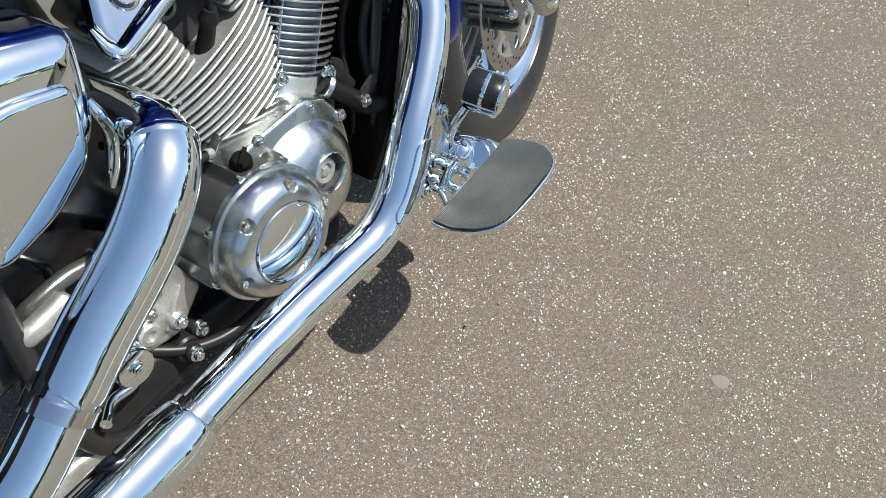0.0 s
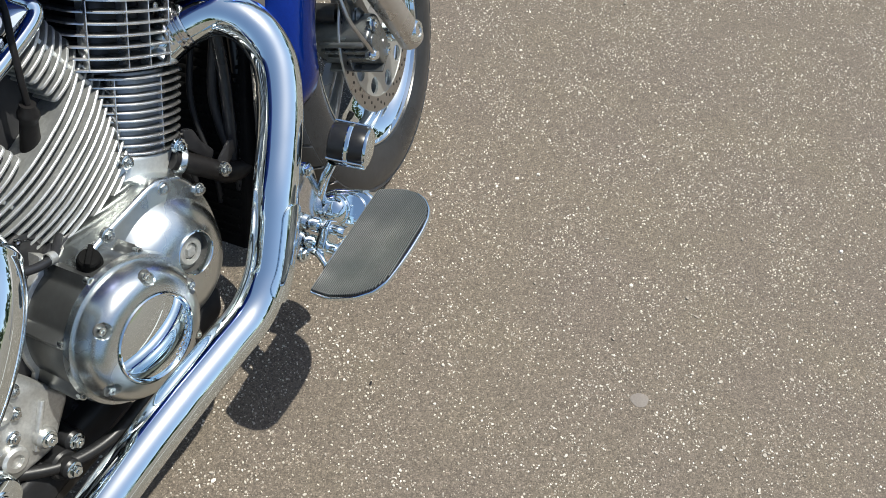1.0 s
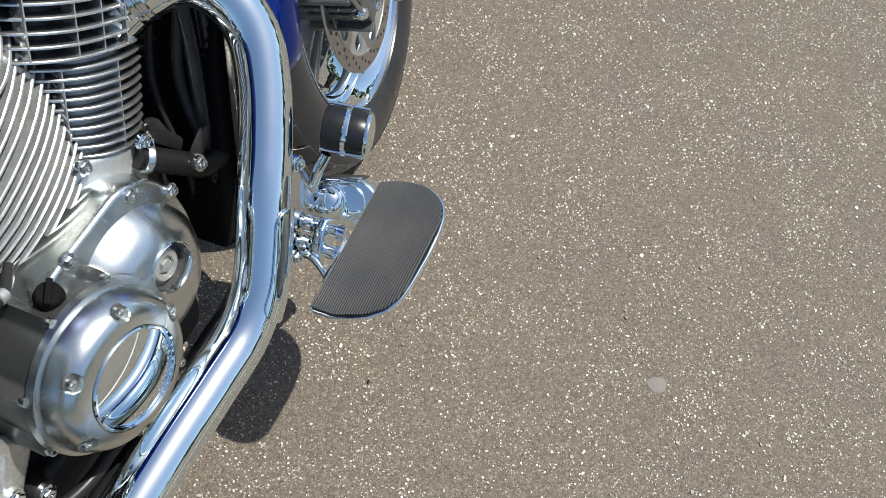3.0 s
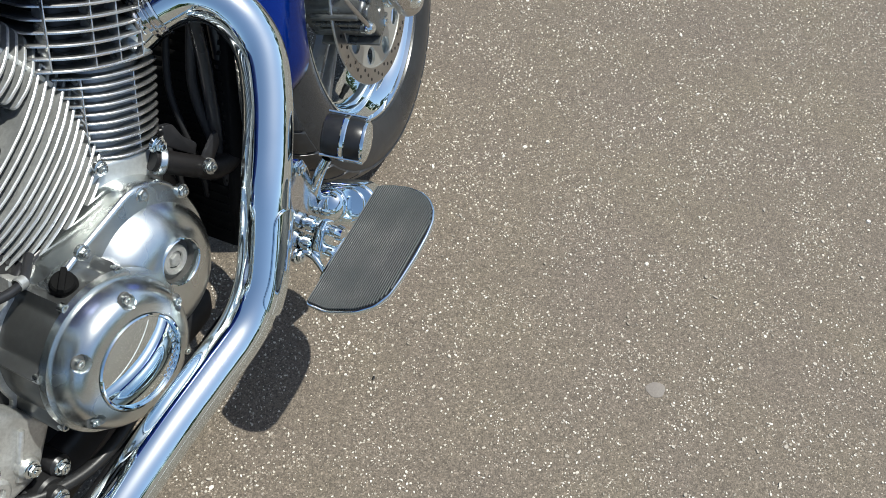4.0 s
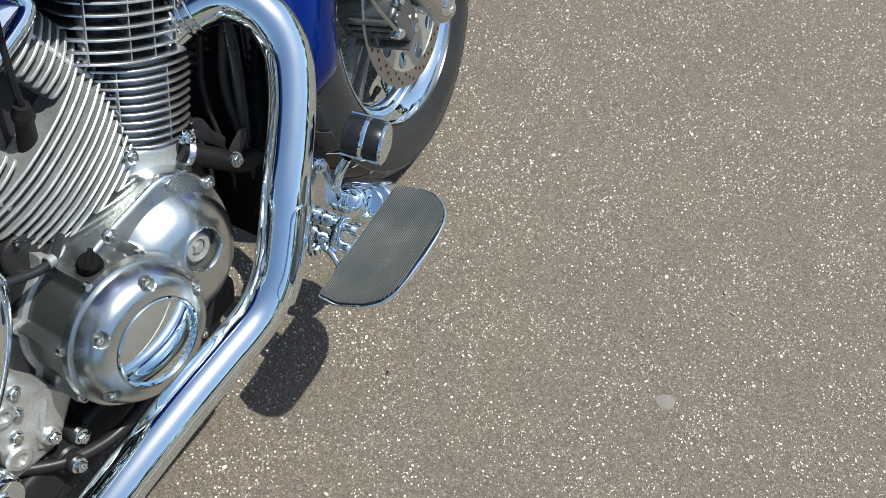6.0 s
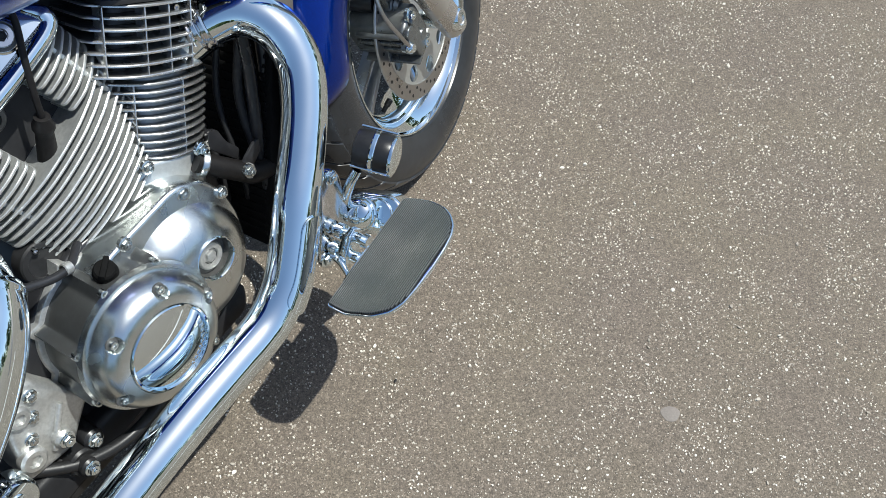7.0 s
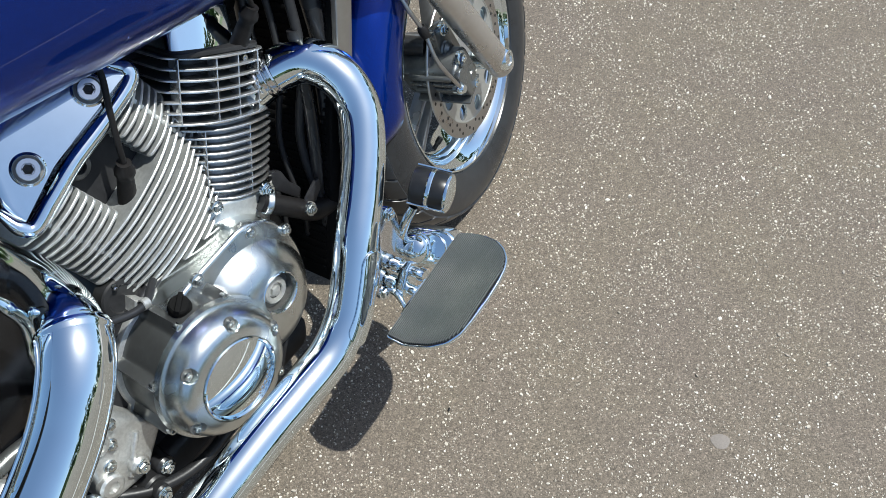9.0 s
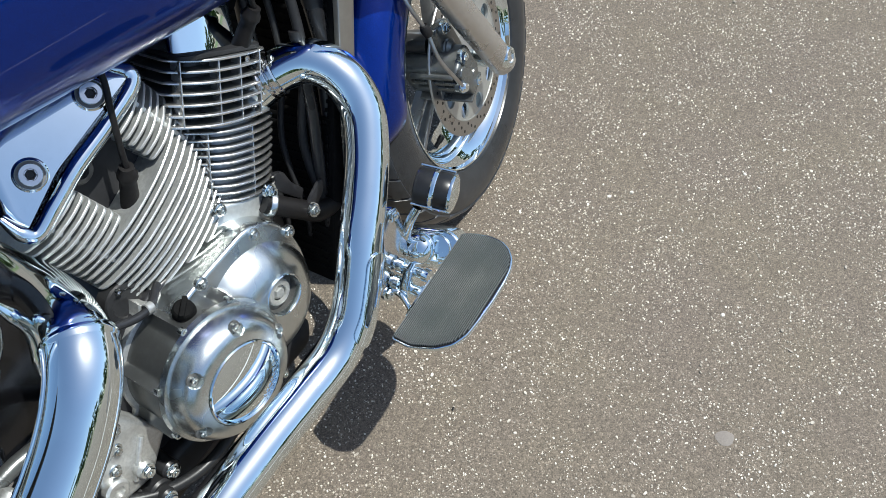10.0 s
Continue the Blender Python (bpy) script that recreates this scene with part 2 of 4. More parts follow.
def prism(bm, outline, h0, h1, m, bevel=0.0, steps=2):
    """An outline in the x, y of m raised from h0 to h1; the upper rim is rounded by bevel."""
    pts = [Vector(q) for q in outline]
    if sum(a.x * b.y - b.x * a.y for a, b in zip(pts, pts[1:] + pts[:1])) < 0:
        pts.reverse()
    n = len(pts)
    levels = [(h0, 0.0)]
    if bevel:
        levels += [(h1 - bevel * (1 - sin(pi / 2 * k / steps)), bevel * (1 - cos(pi / 2 * k / steps))) for k in range(steps + 1)]
    else:
        levels.append((h1, 0.0))
    inward = []
    for i in range(n):
        d1, d2 = (pts[i] - pts[i - 1]), (pts[(i + 1) % n] - pts[i])
        n1, n2 = Vector((-d1.y, d1.x)).normalized(), Vector((-d2.y, d2.x)).normalized()
        v = n1 + n2
        inward.append(v.normalized() / max(0.5, v.length / 2) if v.length > 1e-5 else n1)
    rings = [[bm.verts.new(m @ Vector((*(p + w * inset), h))) for p, w in zip(pts, inward)] for h, inset in levels]
    for a, b in zip(rings, rings[1:]):
        for k in range(n):
            j = (k + 1) % n
            bm.faces.new((a[k], a[j], b[j], b[k]))
    bm.faces.new(rings[-1])
    bm.faces.new(rings[0][::-1])
    return bm


def box(bm, size, m, bevel=0.002):
    x, y, z = (s / 2 for s in size)
    return prism(bm, rounded([(-x, -y), (x, -y), (x, y), (-x, y)], bevel * 1.5, 3), -z, z, m, bevel)


def circle(r, n, cx=0.0, cy=0.0):
    return [(cx + r * cos(2 * pi * k / n), cy + r * sin(2 * pi * k / n)) for k in range(n)]


def bolt_mesh(name, r, h, material, socket=True):
    """A bolt head along z, with a hexagon socket or as a hexagon with a washer."""
    bm = bmesh.new()
    if socket:
        lathe(bm, [(r, -0.004), (r, h * 0.75), (r * 0.93, h), (r * 0.55, h), (r * 0.5, h * 0.4), (0, h * 0.4)], Matrix(), 18)
    else:
        lathe(bm, [(r * 1.45, -0.004), (r * 1.45, h * 0.2), (r * 1.3, h * 0.28), (r, h * 0.3)], Matrix(), 24)
        prism(bm, circle(r, 6), h * 0.2, h, Matrix(), h * 0.14)
        lathe(bm, [(r * 0.45, h), (r * 0.4, h * 1.25), (0, h * 1.28)], Matrix(), 12)
    return mesh_of(name, bm, material)


SOCKET_BOLT = bolt_mesh("bolt", 0.0062, 0.006, POLISHED)
SOCKET_BOLT_SMALL = bolt_mesh("bolt", 0.0045, 0.005, CHROME_DULL)
HEX_BOLT = bolt_mesh("bolt", 0.0068, 0.008, POLISHED, False)
HEX_CHROME = bolt_mesh("bolt", 0.008, 0.009, CHROME, False)
BIG_SOCKET = bolt_mesh("bolt", 0.0135, 0.011, CHROME_DULL)

# ================= ground =================
def build_ground():
    bm = bmesh.new()
    ticks = [-300, -60, -15, -5, -2, 0, 2, 5, 15, 60, 300]
    rows = [[bm.verts.new((x, y, 0)) for x in ticks] for y in ticks]
    for a, b in zip(rows, rows[1:]):
        for i in range(len(ticks) - 1):
            bm.faces.new((a[i], a[i + 1], b[i + 1], b[i]))
    ob = new("ground", mesh_of("ground", bm, ASPHALT))
    tagged(ob, "worn brown-grey asphalt with pale stone chips", "asphalt", kind="structure")
    rng = random.Random(5)
    verts, faces = [], []
    while len(faces) < 540000:
        x, y = rng.uniform(-0.5, 1.7) + rng.gauss(0, 0.2), rng.uniform(0.15, 1.95) + rng.gauss(0, 0.2)
        if rng.random() < 0.3:
            x, y = rng.gauss(0.5, 1.6), rng.gauss(1.0, 1.6)
        thick = noise.noise(Vector((x * 9, y * 9, 0.0))) + 0.6 * noise.noise(Vector((x * 31, y * 31, 4.0)))
        if rng.random() > 0.5 + 0.7 * thick or math.hypot(x - 0.545, y - 0.484) < 0.017:
            continue
        r = 0.0010 + 0.0020 * rng.random() ** 2.2
        if rng.random() < 0.025:
            r *= 1.9
        h, turn, n = r * rng.uniform(0.3, 0.7), rng.uniform(0, pi), rng.choice((5, 6, 7))
        stretch, b0 = rng.uniform(0.38, 0.9), len(verts)
        for ring, (f, z) in enumerate(((1.0, -0.001), (0.78, h))):
            for i in range(n):
                a = 2 * pi * i / n
                q = f * r * rng.uniform(0.8, 1.15)
                u, v = q * cos(a), q * sin(a) * stretch
                verts.append((x + u * cos(turn) - v * sin(turn), y + u * sin(turn) + v * cos(turn), z * rng.uniform(0.8, 1.1)))
        faces += [(b0 + i, b0 + (i + 1) % n, b0 + n + (i + 1) % n, b0 + n + i) for i in range(n)]
        faces.append(tuple(b0 + n + i for i in range(n)))
    me = bpy.data.meshes.new("stone_chips")
    me.from_pydata(verts, [], faces)
    me.materials.append(PEBBLE)
    tagged(new("stone_chips", me), "pale stone chips set in the asphalt surface", "stone chips", kind="stuff")
    bm = bmesh.new()
    prism(bm, [Vector((0.545 + q.x, 0.484 + q.y)) for q in (Vector((0.017 * cos(a) * (1 + 0.12 * sin(3 * a)), 0.014 * sin(a))) for a in [2 * pi * k / 18 for k in range(18)])], -0.001, 0.0008, Matrix(), 0.0006)
    tagged(new("flat_stone", mesh_of("flat_stone", bm, STONE)), "pale flat round stone pressed into the asphalt", "stone")
    bm = bmesh.new()
    prism(bm, rounded([(-0.005, -0.0016), (0.001, -0.0028), (0.0052, -0.0008), (0.0035, 0.0019), (-0.002, 0.0022)], 0.001, 3), -0.0005, 0.0016, pose(0.070, 0.537, 0, 0, 0, 62), 0.0007)
    tagged(new("dark_chip", mesh_of("dark_chip", bm, RUBBER)), "small black chip lying on the asphalt", "chip")
    bm = bmesh.new()
    box(bm, (0.98, 0.036, 0.003), pose(0.82, 0.06, 0.0015, 0, 0, 34.4), 0.0008)
    tagged(new("painted_line", mesh_of("painted_line", bm, LINE)), "thin worn white line painted on the asphalt", "line", kind="structure")


build_ground()


def build_surroundings():
    """A lawn and woods far off all round, which only the chrome shows."""
    bm = bmesh.new()
    lathe(bm, [(24.0, 0.004), (25.0, 0.03), (90.0, 0.05)], Matrix(), 72)
    tagged(new("lawn", mesh_of("lawn", bm, LAWN)), "mown green lawn far beyond the asphalt", "lawn", kind="structure")
    rng = random.Random(11)
    verts, faces = [], []
    for k in range(90):
        a, far = 2 * pi * k / 90 + rng.uniform(-0.03, 0.03), rng.uniform(38, 60)
        tall, wide = rng.uniform(5, 11), rng.uniform(2.2, 4.2)
        for i in range(34):
            u, v, h = rng.gauss(0, 0.45) * wide, rng.gauss(0, 0.45) * wide, tall * rng.uniform(0.12, 1.0)
            r, b0 = wide * rng.uniform(0.18, 0.42), len(verts)
            c = Vector((far * cos(a) + u, far * sin(a) + v, h))
            for w in ((1, 0, 0), (-1, 0, 0), (0, 1, 0), (0, -1, 0), (0, 0, 1), (0, 0, -1)):
                verts.append(c + Vector(w) * r * rng.uniform(0.7, 1.2))
            faces += [tuple(b0 + q for q in f) for f in ((0, 2, 4), (2, 1, 4), (1, 3, 4), (3, 0, 4), (2, 0, 5), (1, 2, 5), (3, 1, 5), (0, 3, 5))]
    me = bpy.data.meshes.new("far_woods")
    me.from_pydata(verts, [], faces)
    me.materials.append(LEAF)
    tagged(new("far_woods", me), "dark green woods on the horizon", "woods", kind="stuff")


build_surroundings()

# ================= motorcycle =================
# Local frame of the machine: x to its right, y forward, z up. It leans on its stand to the left.
bike = new("motorcycle")
bike.empty_display_size = 0.3
bike.matrix_world = pose(0.0999, 1.0733, 0.0, 0, -18.0, -34.0)
tagged(bike, "blue cruiser motorcycle with chrome exhausts leaning on its stand", "motorcycle")
WHEEL_M = bike.matrix_world.inverted() @ pose(0.036, 1.105, 0.296, 0, -18.9, -22.06) @ Matrix.Scale(0.966, 4)


def cylinder_block(name, centre, tilt, x0, half_x, barrel, head_y, s_base, barrel_n, barrel_pitch, head_n, head_pitch, dark, gap):
    """One finned cylinder. Its own frame: x right, y along the fins, z up the bore.
    barrel: back and front at the foot, back and front at the top; head_y: back and front."""
    up = Vector((0, sin(tilt), cos(tilt)))
    fwd = Vector((0, cos(tilt), -sin(tilt)))
    m = basis(Vector((x0, 0, 0)) + fwd * centre + up * s_base, Vector((1, 0, 0)), fwd, up)
    length = barrel_n * barrel_pitch
    rim = lambda lo, hi, d: [(-half_x + d, lo + d), (half_x - d, lo + d), (half_x - d, hi - d), (-half_x + d, hi - d)]
    bm = bmesh.new()
    prism(bm, rounded(rim(barrel[0], barrel[1], 0.015), 0.04, 6), -0.012, length, m, 0.002)
    # The rear core is darkened: shade between its fins is put into the colour.
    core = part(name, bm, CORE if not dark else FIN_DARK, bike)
    bm = bmesh.new()
    prism(bm, rounded(rim(*head_y, 0.034 if dark else 0.046), 0.02, 4), length - 0.002, length + head_n * head_pitch + 0.004, m, 0.003)
    # Near-black heads carry the shade of the fin gaps and plug pocket as colour.
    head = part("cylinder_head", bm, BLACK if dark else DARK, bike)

    def fin(lo, hi, half, thick, z, owner, shrink, aft=1.0):
        bm = bmesh.new()
        left = -half * (0.6 if dark else 1.0)
        pts = [(left, lo), (half - shrink * 2.6 * aft, lo)]
        pts += [(half - shrink * 2.6 * abs(v) ** 2.4 * (aft if v < 0 else 1.0), (lo + hi) / 2 + v * (hi - lo) / 2) for v in (-0.85, -0.6, -0.3, 0.0, 0.3, 0.6, 0.85)]
        pts += [(half - shrink * 2.6, hi), (left, hi)]
        prism(bm, rounded(pts, 0.012, 3), z - thick / 2, z + thick / 2, m, thick * 0.4, 1)
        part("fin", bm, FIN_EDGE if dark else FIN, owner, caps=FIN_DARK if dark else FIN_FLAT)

    for k in range(barrel_n):
        u = k / (barrel_n - 1)
        fin(barrel[0] + (barrel[2] - barrel[0]) * u, barrel[1] + (barrel[3] - barrel[1]) * u - (0 if dark else 0.006 * max(0, 3 - k) ** 2), half_x + (0 if dark else 0.012), 0.0028 if dark else 0.003, (k + 0.5) * barrel_pitch, core, 0.009 if dark else 0.013, 2.3 if dark else 1.0)
    for k in range(head_n):
        z = length + (k + 0.5) * head_pitch
        if gap and k < 3:
            fin(head_y[0], head_y[1] - 0.006, half_x + 0.008, 0.003, z, head, 0.013)
        elif gap is None:
            fin(head_y[0] + 0.0012 * k, head_y[1] - 0.0012 * k, half_x + 0.002, 0.003, z, head, 0.005, 3.2)
        else:
            # two runs of fins with the spark plug's pocket between them
            for lo, hi in ((head_y[0], gap[0]), (gap[1], head_y[1])):
                bm = bmesh.new()
                prism(bm, rounded([(-half_x, lo), (half_x - (0.026 if lo < 0 else 0.002), lo), (half_x - (0.006 if lo < 0 else 0), lo + 0.03), (half_x - (0 if lo < 0 else 0.008), hi - 0.03), (half_x - (0.002 if lo < 0 else 0.030), hi), (-half_x, hi)], 0.010, 5), z - 0.0017, z + 0.0017, m, 0.0009, 1)
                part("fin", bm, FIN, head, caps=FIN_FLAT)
    # webs between the fins
    for y in ((-0.056, -0.008, 0.028, 0.062) if gap is None else ()):
        bm = bmesh.new()
        box(bm, (0.02, 0.002, head_pitch * (head_n - 1)), m @ Matrix.Translation((half_x - (0.0300 if y < -0.04 else 0.0125), y, length + head_n * head_pitch / 2)), 0.001)
        part("web", bm, FIN_EDGE, head)
    for y in ((-0.023, 0.047) if dark else (-0.05, 0.135)):
        z0, tall = (length / 2, barrel_pitch * (barrel_n - 1)) if dark else (length + head_n * head_pitch / 2, head_pitch * (head_n - 1))
        bm = bmesh.new()
        box(bm, (0.02, 0.002 if dark else 0.006, tall), m @ Matrix.Translation((half_x - ((0.0165 if y > 0 else 0.026) if dark else 0.024), y, z0)), 0.001)
        part("web", bm, FIN_EDGE if dark else FIN, core)
    return m, core, head, length


F_M, f_core, f_head, f_len = cylinder_block("front_cylinder", -0.672, radians(28), -0.015, 0.088, (-0.036, 0.094, -0.062, 0.102), (-0.076, 0.086), 0.134, 10, 0.0116, 7, 0.0146, True, None)
R_M, r_core, r_head, r_len = cylinder_block("rear_cylinder", -0.440, radians(-20), -0.030, 0.084, (-0.100, 0.116, -0.092, 0.156), (-0.090, 0.168), 0.5164, 15, 0.0114, 10, 0.0124, False, (0.005, 0.085))
tagged(f_core, "front cylinder with bright-edged cooling fins")
tagged(r_core, "rear cylinder with silver cooling fins")

# head covers: the rear one's outer face leans inward towards the top
bm = bmesh.new()
low = r_len + 10 * 0.0124
prism(bm, rounded([(-0.070, low + 0.004), (-0.066, low + 0.04), (-0.01, low + 0.095), (0.11, low + 0.09), (0.163, low + 0.02), (0.160, low - 0.002), (0.10, low), (0.015, low + 0.010)], 0.012, 4), -0.06, 0.088, R_M @ SIDE, 0.014, 7)
back = R_M.inverted()
for v in bm.verts:
    q = back @ v.co
    if q.x > 0:
        q.x -= max(0.0, q.z - low) * 0.62
        v.co = R_M @ q
rear_cover = part("rear_head_cover", bm, CHROME, bike, "mirror-bright chrome cylinder head cover")
bm = bmesh.new()
tube(bm, [R_M @ Vector(q) for q in ((0.060, -0.064, low + 0.045), (0.074, -0.068, low + 0.022), (0.080, -0.060, low + 0.007), (0.081, -0.02, low + 0.008), (0.081, 0.03, low + 0.009), (0.081, 0.09, low + 0.003), (0.080, 0.148, low + 0.001), (0.074, 0.160, low + 0.012), (0.064, 0.152, low + 0.030))], lambda u: 0.0105 * (0.5 + 0.5 * min(1, 8 * min(u, 1 - u))), 60, 18)
part("rolled_rim", bm, CHROME, rear_cover)
FACE = R_M @ Matrix.Translation((0.088, 0, low)) @ Matrix.Rotation(math.atan(-0.62), 4, "Y") @ SIDE
for y, z in ((-0.004, 0.050), (0.113, 0.040)):
    bm = bmesh.new()
    lathe(bm, [(0.0205, -0.002), (0.0205, 0.002), (0.0192, 0.003), (0.0172, 0.0018), (0.0165, 0.0006)], FACE @ Matrix.Translation((y, z, 0)), 32)
    part("bolt_seat", bm, CHROME, rear_cover)
    bm = bmesh.new()
    lathe(bm, [(0.0166, 0.0), (0.0166, 0.0008), (0.0, 0.0008)], FACE @ Matrix.Translation((y, z, 0)), 32)
    part("washer", bm, CORE, rear_cover)
    head_bolt = repeat("bolt", BIG_SOCKET, rear_cover, FACE @ Matrix.Translation((y, z, 0.001)))
    # Black insert that imitates the shade inside the bolt's socket.
    bm = bmesh.new()
    lathe(bm, [(0.0066, 0.0), (0.0066, 0.0068), (0.0048, 0.0068), (0.0042, 0.0048), (0.0, 0.0048)], Matrix(), 6)
    part("socket", bm, PLASTIC, head_bolt)
bm = bmesh.new()
zt = f_len + 7 * 0.0146
prism(bm, rounded([(-0.05, -0.06), (0.062, -0.06), (0.070, -0.01), (0.064, 0.045), (-0.05, 0.05)], 0.012, 4), zt - 0.002, zt + 0.055, F_M, 0.006, 4)
back = F_M.inverted()
for v in bm.verts:
    q = back @ v.co
    if q.x > 0:
        q.x -= max(0.0, q.z - zt) * 0.25
        v.co = F_M @ q
front_cover = part("front_head_cover", bm, CHROME, bike, "chrome cover on the front cylinder head")
bm = bmesh.new()
prism(bm, rounded([(-0.045, -0.06), (0.083, -0.066), (0.083, 0.072), (-0.045, 0.078)], 0.02, 4), zt - 0.004, zt + 0.002, F_M, 0.0015)
part("gasket_plate", bm, DARK, front_cover)
for x, y in ((0.058, 0.062), (0.070, 0.045)):
    repeat("bolt", HEX_CHROME, front_cover, F_M @ Matrix.Translation((x, y, zt + 0.004)))
repeat("bolt", SOCKET_BOLT_SMALL, f_head, F_M @ Matrix.Translation((0.074, 0.045, f_len + 0.085)) @ SIDE)

# Added block that keeps the gap between tank and heads dark.
bm = bmesh.new()
prism(bm, rounded([(-0.72, 0.52), (-0.72, 0.76), (-0.28, 0.76), (-0.30, 0.60), (-0.45, 0.55)], 0.02, 4), -0.15, -0.035, SIDE, 0.01, 3)
part("under_tank_filler", bm, DARK, bike, "black filler block in the dark gap under the fuel tank")

# spark plug leads
def plug_lead(base, tip, up_run):
    bm = bmesh.new()
    tube(bm, [base, Vector(base).lerp(Vector(tip), 0.5), tip], lambda u: 0.0135 - 0.004 * u + 0.003 * (0.7 < u < 0.9), 14, 16)
    boot = part("spark_plug_cap", bm, RUBBER, bike, "black rubber spark plug cap")
    bm = bmesh.new()
    tube(bm, [tip, *up_run], 0.0042, 24, 12)
    part("lead", bm, RUBBER, boot)


plug_lead((0.03, -0.636, 0.520), (0.058, -0.619, 0.590), [(0.062, -0.613, 0.617), (0.060, -0.596, 0.661), (0.052, -0.577, 0.700), (0.03, -0.565, 0.745)])
plug_lead((0.05, -0.395, 0.60), (0.085, -0.365, 0.655), [(0.09, -0.372, 0.69), (0.06, -0.42, 0.73), (0.0, -0.46, 0.75)])

bm = bmesh.new()
lathe(bm, [(0.0, -0.02), (0.019, -0.02), (0.019, 0.012), (0.016, 0.016), (0.010, 0.017), (0.010, 0.008), (0.0, 0.008)], R_M @ Matrix.Translation((0.030, 0.030, r_len + 0.100)) @ SIDE, 28)
part("plug_boss", bm, CORE, r_head)

# crankcase
bm = bmesh.new()
case = [(-0.455, 0.33), (-0.458, 0.39), (-0.50, 0.435), (-0.60, 0.40), (-0.68, 0.42), (-0.76, 0.40), (-0.83, 0.34), (-0.86, 0.26), (-0.82, 0.18), (-0.70, 0.15), (-0.56, 0.16), (-0.48, 0.22)]
prism(bm, rounded(case, 0.03, 5), -0.13, 0.055, SIDE, 0.008, 3)
# Black in place of cast silver: the dark gap under the fins, as colour.
part("crankcase", bm, BLACK, bike, "engine crankcase, blackened for the shaded gap under the fins")
bm = bmesh.new()
prism(bm, rounded([(-0.085, -0.035), (0.068, -0.033), (0.082, 0.0), (0.084, 0.05), (0.078, 0.088), (-0.085, 0.088)], 0.03, 5), -0.075, 0.003, F_M, 0.006, 3)
neck = part("front_cylinder_base", bm, FIN, bike)
bm = bmesh.new()
prism(bm, rounded([(-0.08, -0.07), (0.075, -0.07), (0.082, 0.0), (0.075, 0.07), (-0.08, 0.07)], 0.03, 5), -0.07, -0.006, R_M, 0.006, 3)
# Also black for the shaded gap above the clutch housing.
part("rear_cylinder_base", bm, BLACK, bike)
bm = bmesh.new()
cov = [(-0.482, 0.30), (-0.486, 0.352), (-0.505, 0.392), (-0.545, 0.418), (-0.60, 0.415), (-0.655, 0.412), (-0.70, 0.405), (-0.76, 0.37), (-0.79, 0.32), (-0.79, 0.27), (-0.77, 0.22), (-0.72, 0.19), (-0.62, 0.172), (-0.535, 0.20), (-0.498, 0.24)]
prism(bm, rounded(cov, 0.02, 4), 0.052, 0.104, SIDE, 0.007, 4)
side_cover = part("engine_side_cover", bm, POLISHED, bike, "polished aluminium engine side cover")
for y, z in ((-0.542, 0.400), (-0.491, 0.354), (-0.645, 0.408)):
    repeat("bolt", HEX_BOLT, side_cover, side(0.104, y, z))
# front gear dome with its inspection plug
def dome_height(d):
    """Height of the gear cover at a distance from its centre."""
    return 0.142 - 0.044 * (d / 0.102) ** 4


HOLE_AT, DOME_AT, HOLE_R = Vector((-0.566, 0.308)), Vector((-0.588, 0.292)), 0.0325
bm = bmesh.new()
rings = []
for i in range(27):
    ring = []
    for k in range(72):
        way = Vector((cos(2 * pi * k / 72), sin(2 * pi * k / 72)))
        off = HOLE_AT - DOME_AT
        reach = -off.dot(way) + sqrt(off.dot(way) ** 2 + 0.102 ** 2 - off.length_squared)
        u = max(0, i - 3) / 23
        d = HOLE_R + (reach - HOLE_R) * (1 - (1 - u) ** 1.5)
        q = HOLE_AT + way * d
        h = dome_height(min(0.102, (q - DOME_AT).length))
        if i < 3:
            q = HOLE_AT + way * (HOLE_R - (0.0018, 0.0012, 0.0004)[i])
            h -= (0.014, 0.002, 0.0005)[i]
        ring.append(bm.verts.new((h, q.x, q.y)))
    rings.append(ring)
for a, b in zip(rings, rings[1:]):
    for k in range(72):
        j = (k + 1) % 72
        bm.faces.new((a[k], b[k], b[j], a[j]))
dome = part("gear_cover", bm, POLISHED, bike, "polished domed gear cover with a recessed plug", 50)
PLUG = side(0, HOLE_AT.x, HOLE_AT.y)
# Seat in a dark tone, so the recess has its shade in the colour.
bm = bmesh.new()
lathe(bm, [(0.0309, 0.136), (0.0300, 0.122), (0.0, 0.121)], PLUG, 40)
part("plug_seat", bm, CORE, dome)
bm = bmesh.new()
lathe(bm, [(0.0325, 0.130), (0.0332, 0.1412), (0.032, 0.1424), (0.0308, 0.1412), (0.0306, 0.130)], PLUG, 48)
part("seat_ring", bm, CHROME, dome)
bm = bmesh.new()
lathe(bm, [(0.021, 0.119), (0.021, 0.129), (0.0192, 0.131), (0.0128, 0.131), (0.0120, 0.128)], PLUG, 32)
lathe(bm, [(0.0125, 0.127), (0.0, 0.127)], PLUG, 6)
prism(bm, circle(0.0085, 6), 0.126, 0.1325, PLUG, 0.0012)
part("plug", bm, CAST, dome)

# clutch cover
CLUTCH = side(-0.008, -0.704, 0.303) @ Matrix.Diagonal((0.885, 0.885, 1.0, 1.0))
BOLTS = [(0.0965 * cos(radians(a)), 0.0965 * sin(radians(a))) for a in (65, 126, 187.5, 6, -49, -111)]


def clutch_height(r):
    """The clutch cover's profile: a flat face rounded to its edge, with a narrow foot."""
    if r < 0.0712:
        return 0.194
    if r < 0.1105:
        return 0.1966 - 0.006 * (r - 0.0712) / 0.04 - 0.030 * ((r - 0.0712) / 0.0393) ** 4
    return 0.158 if r < 0.1165 else 0.1495


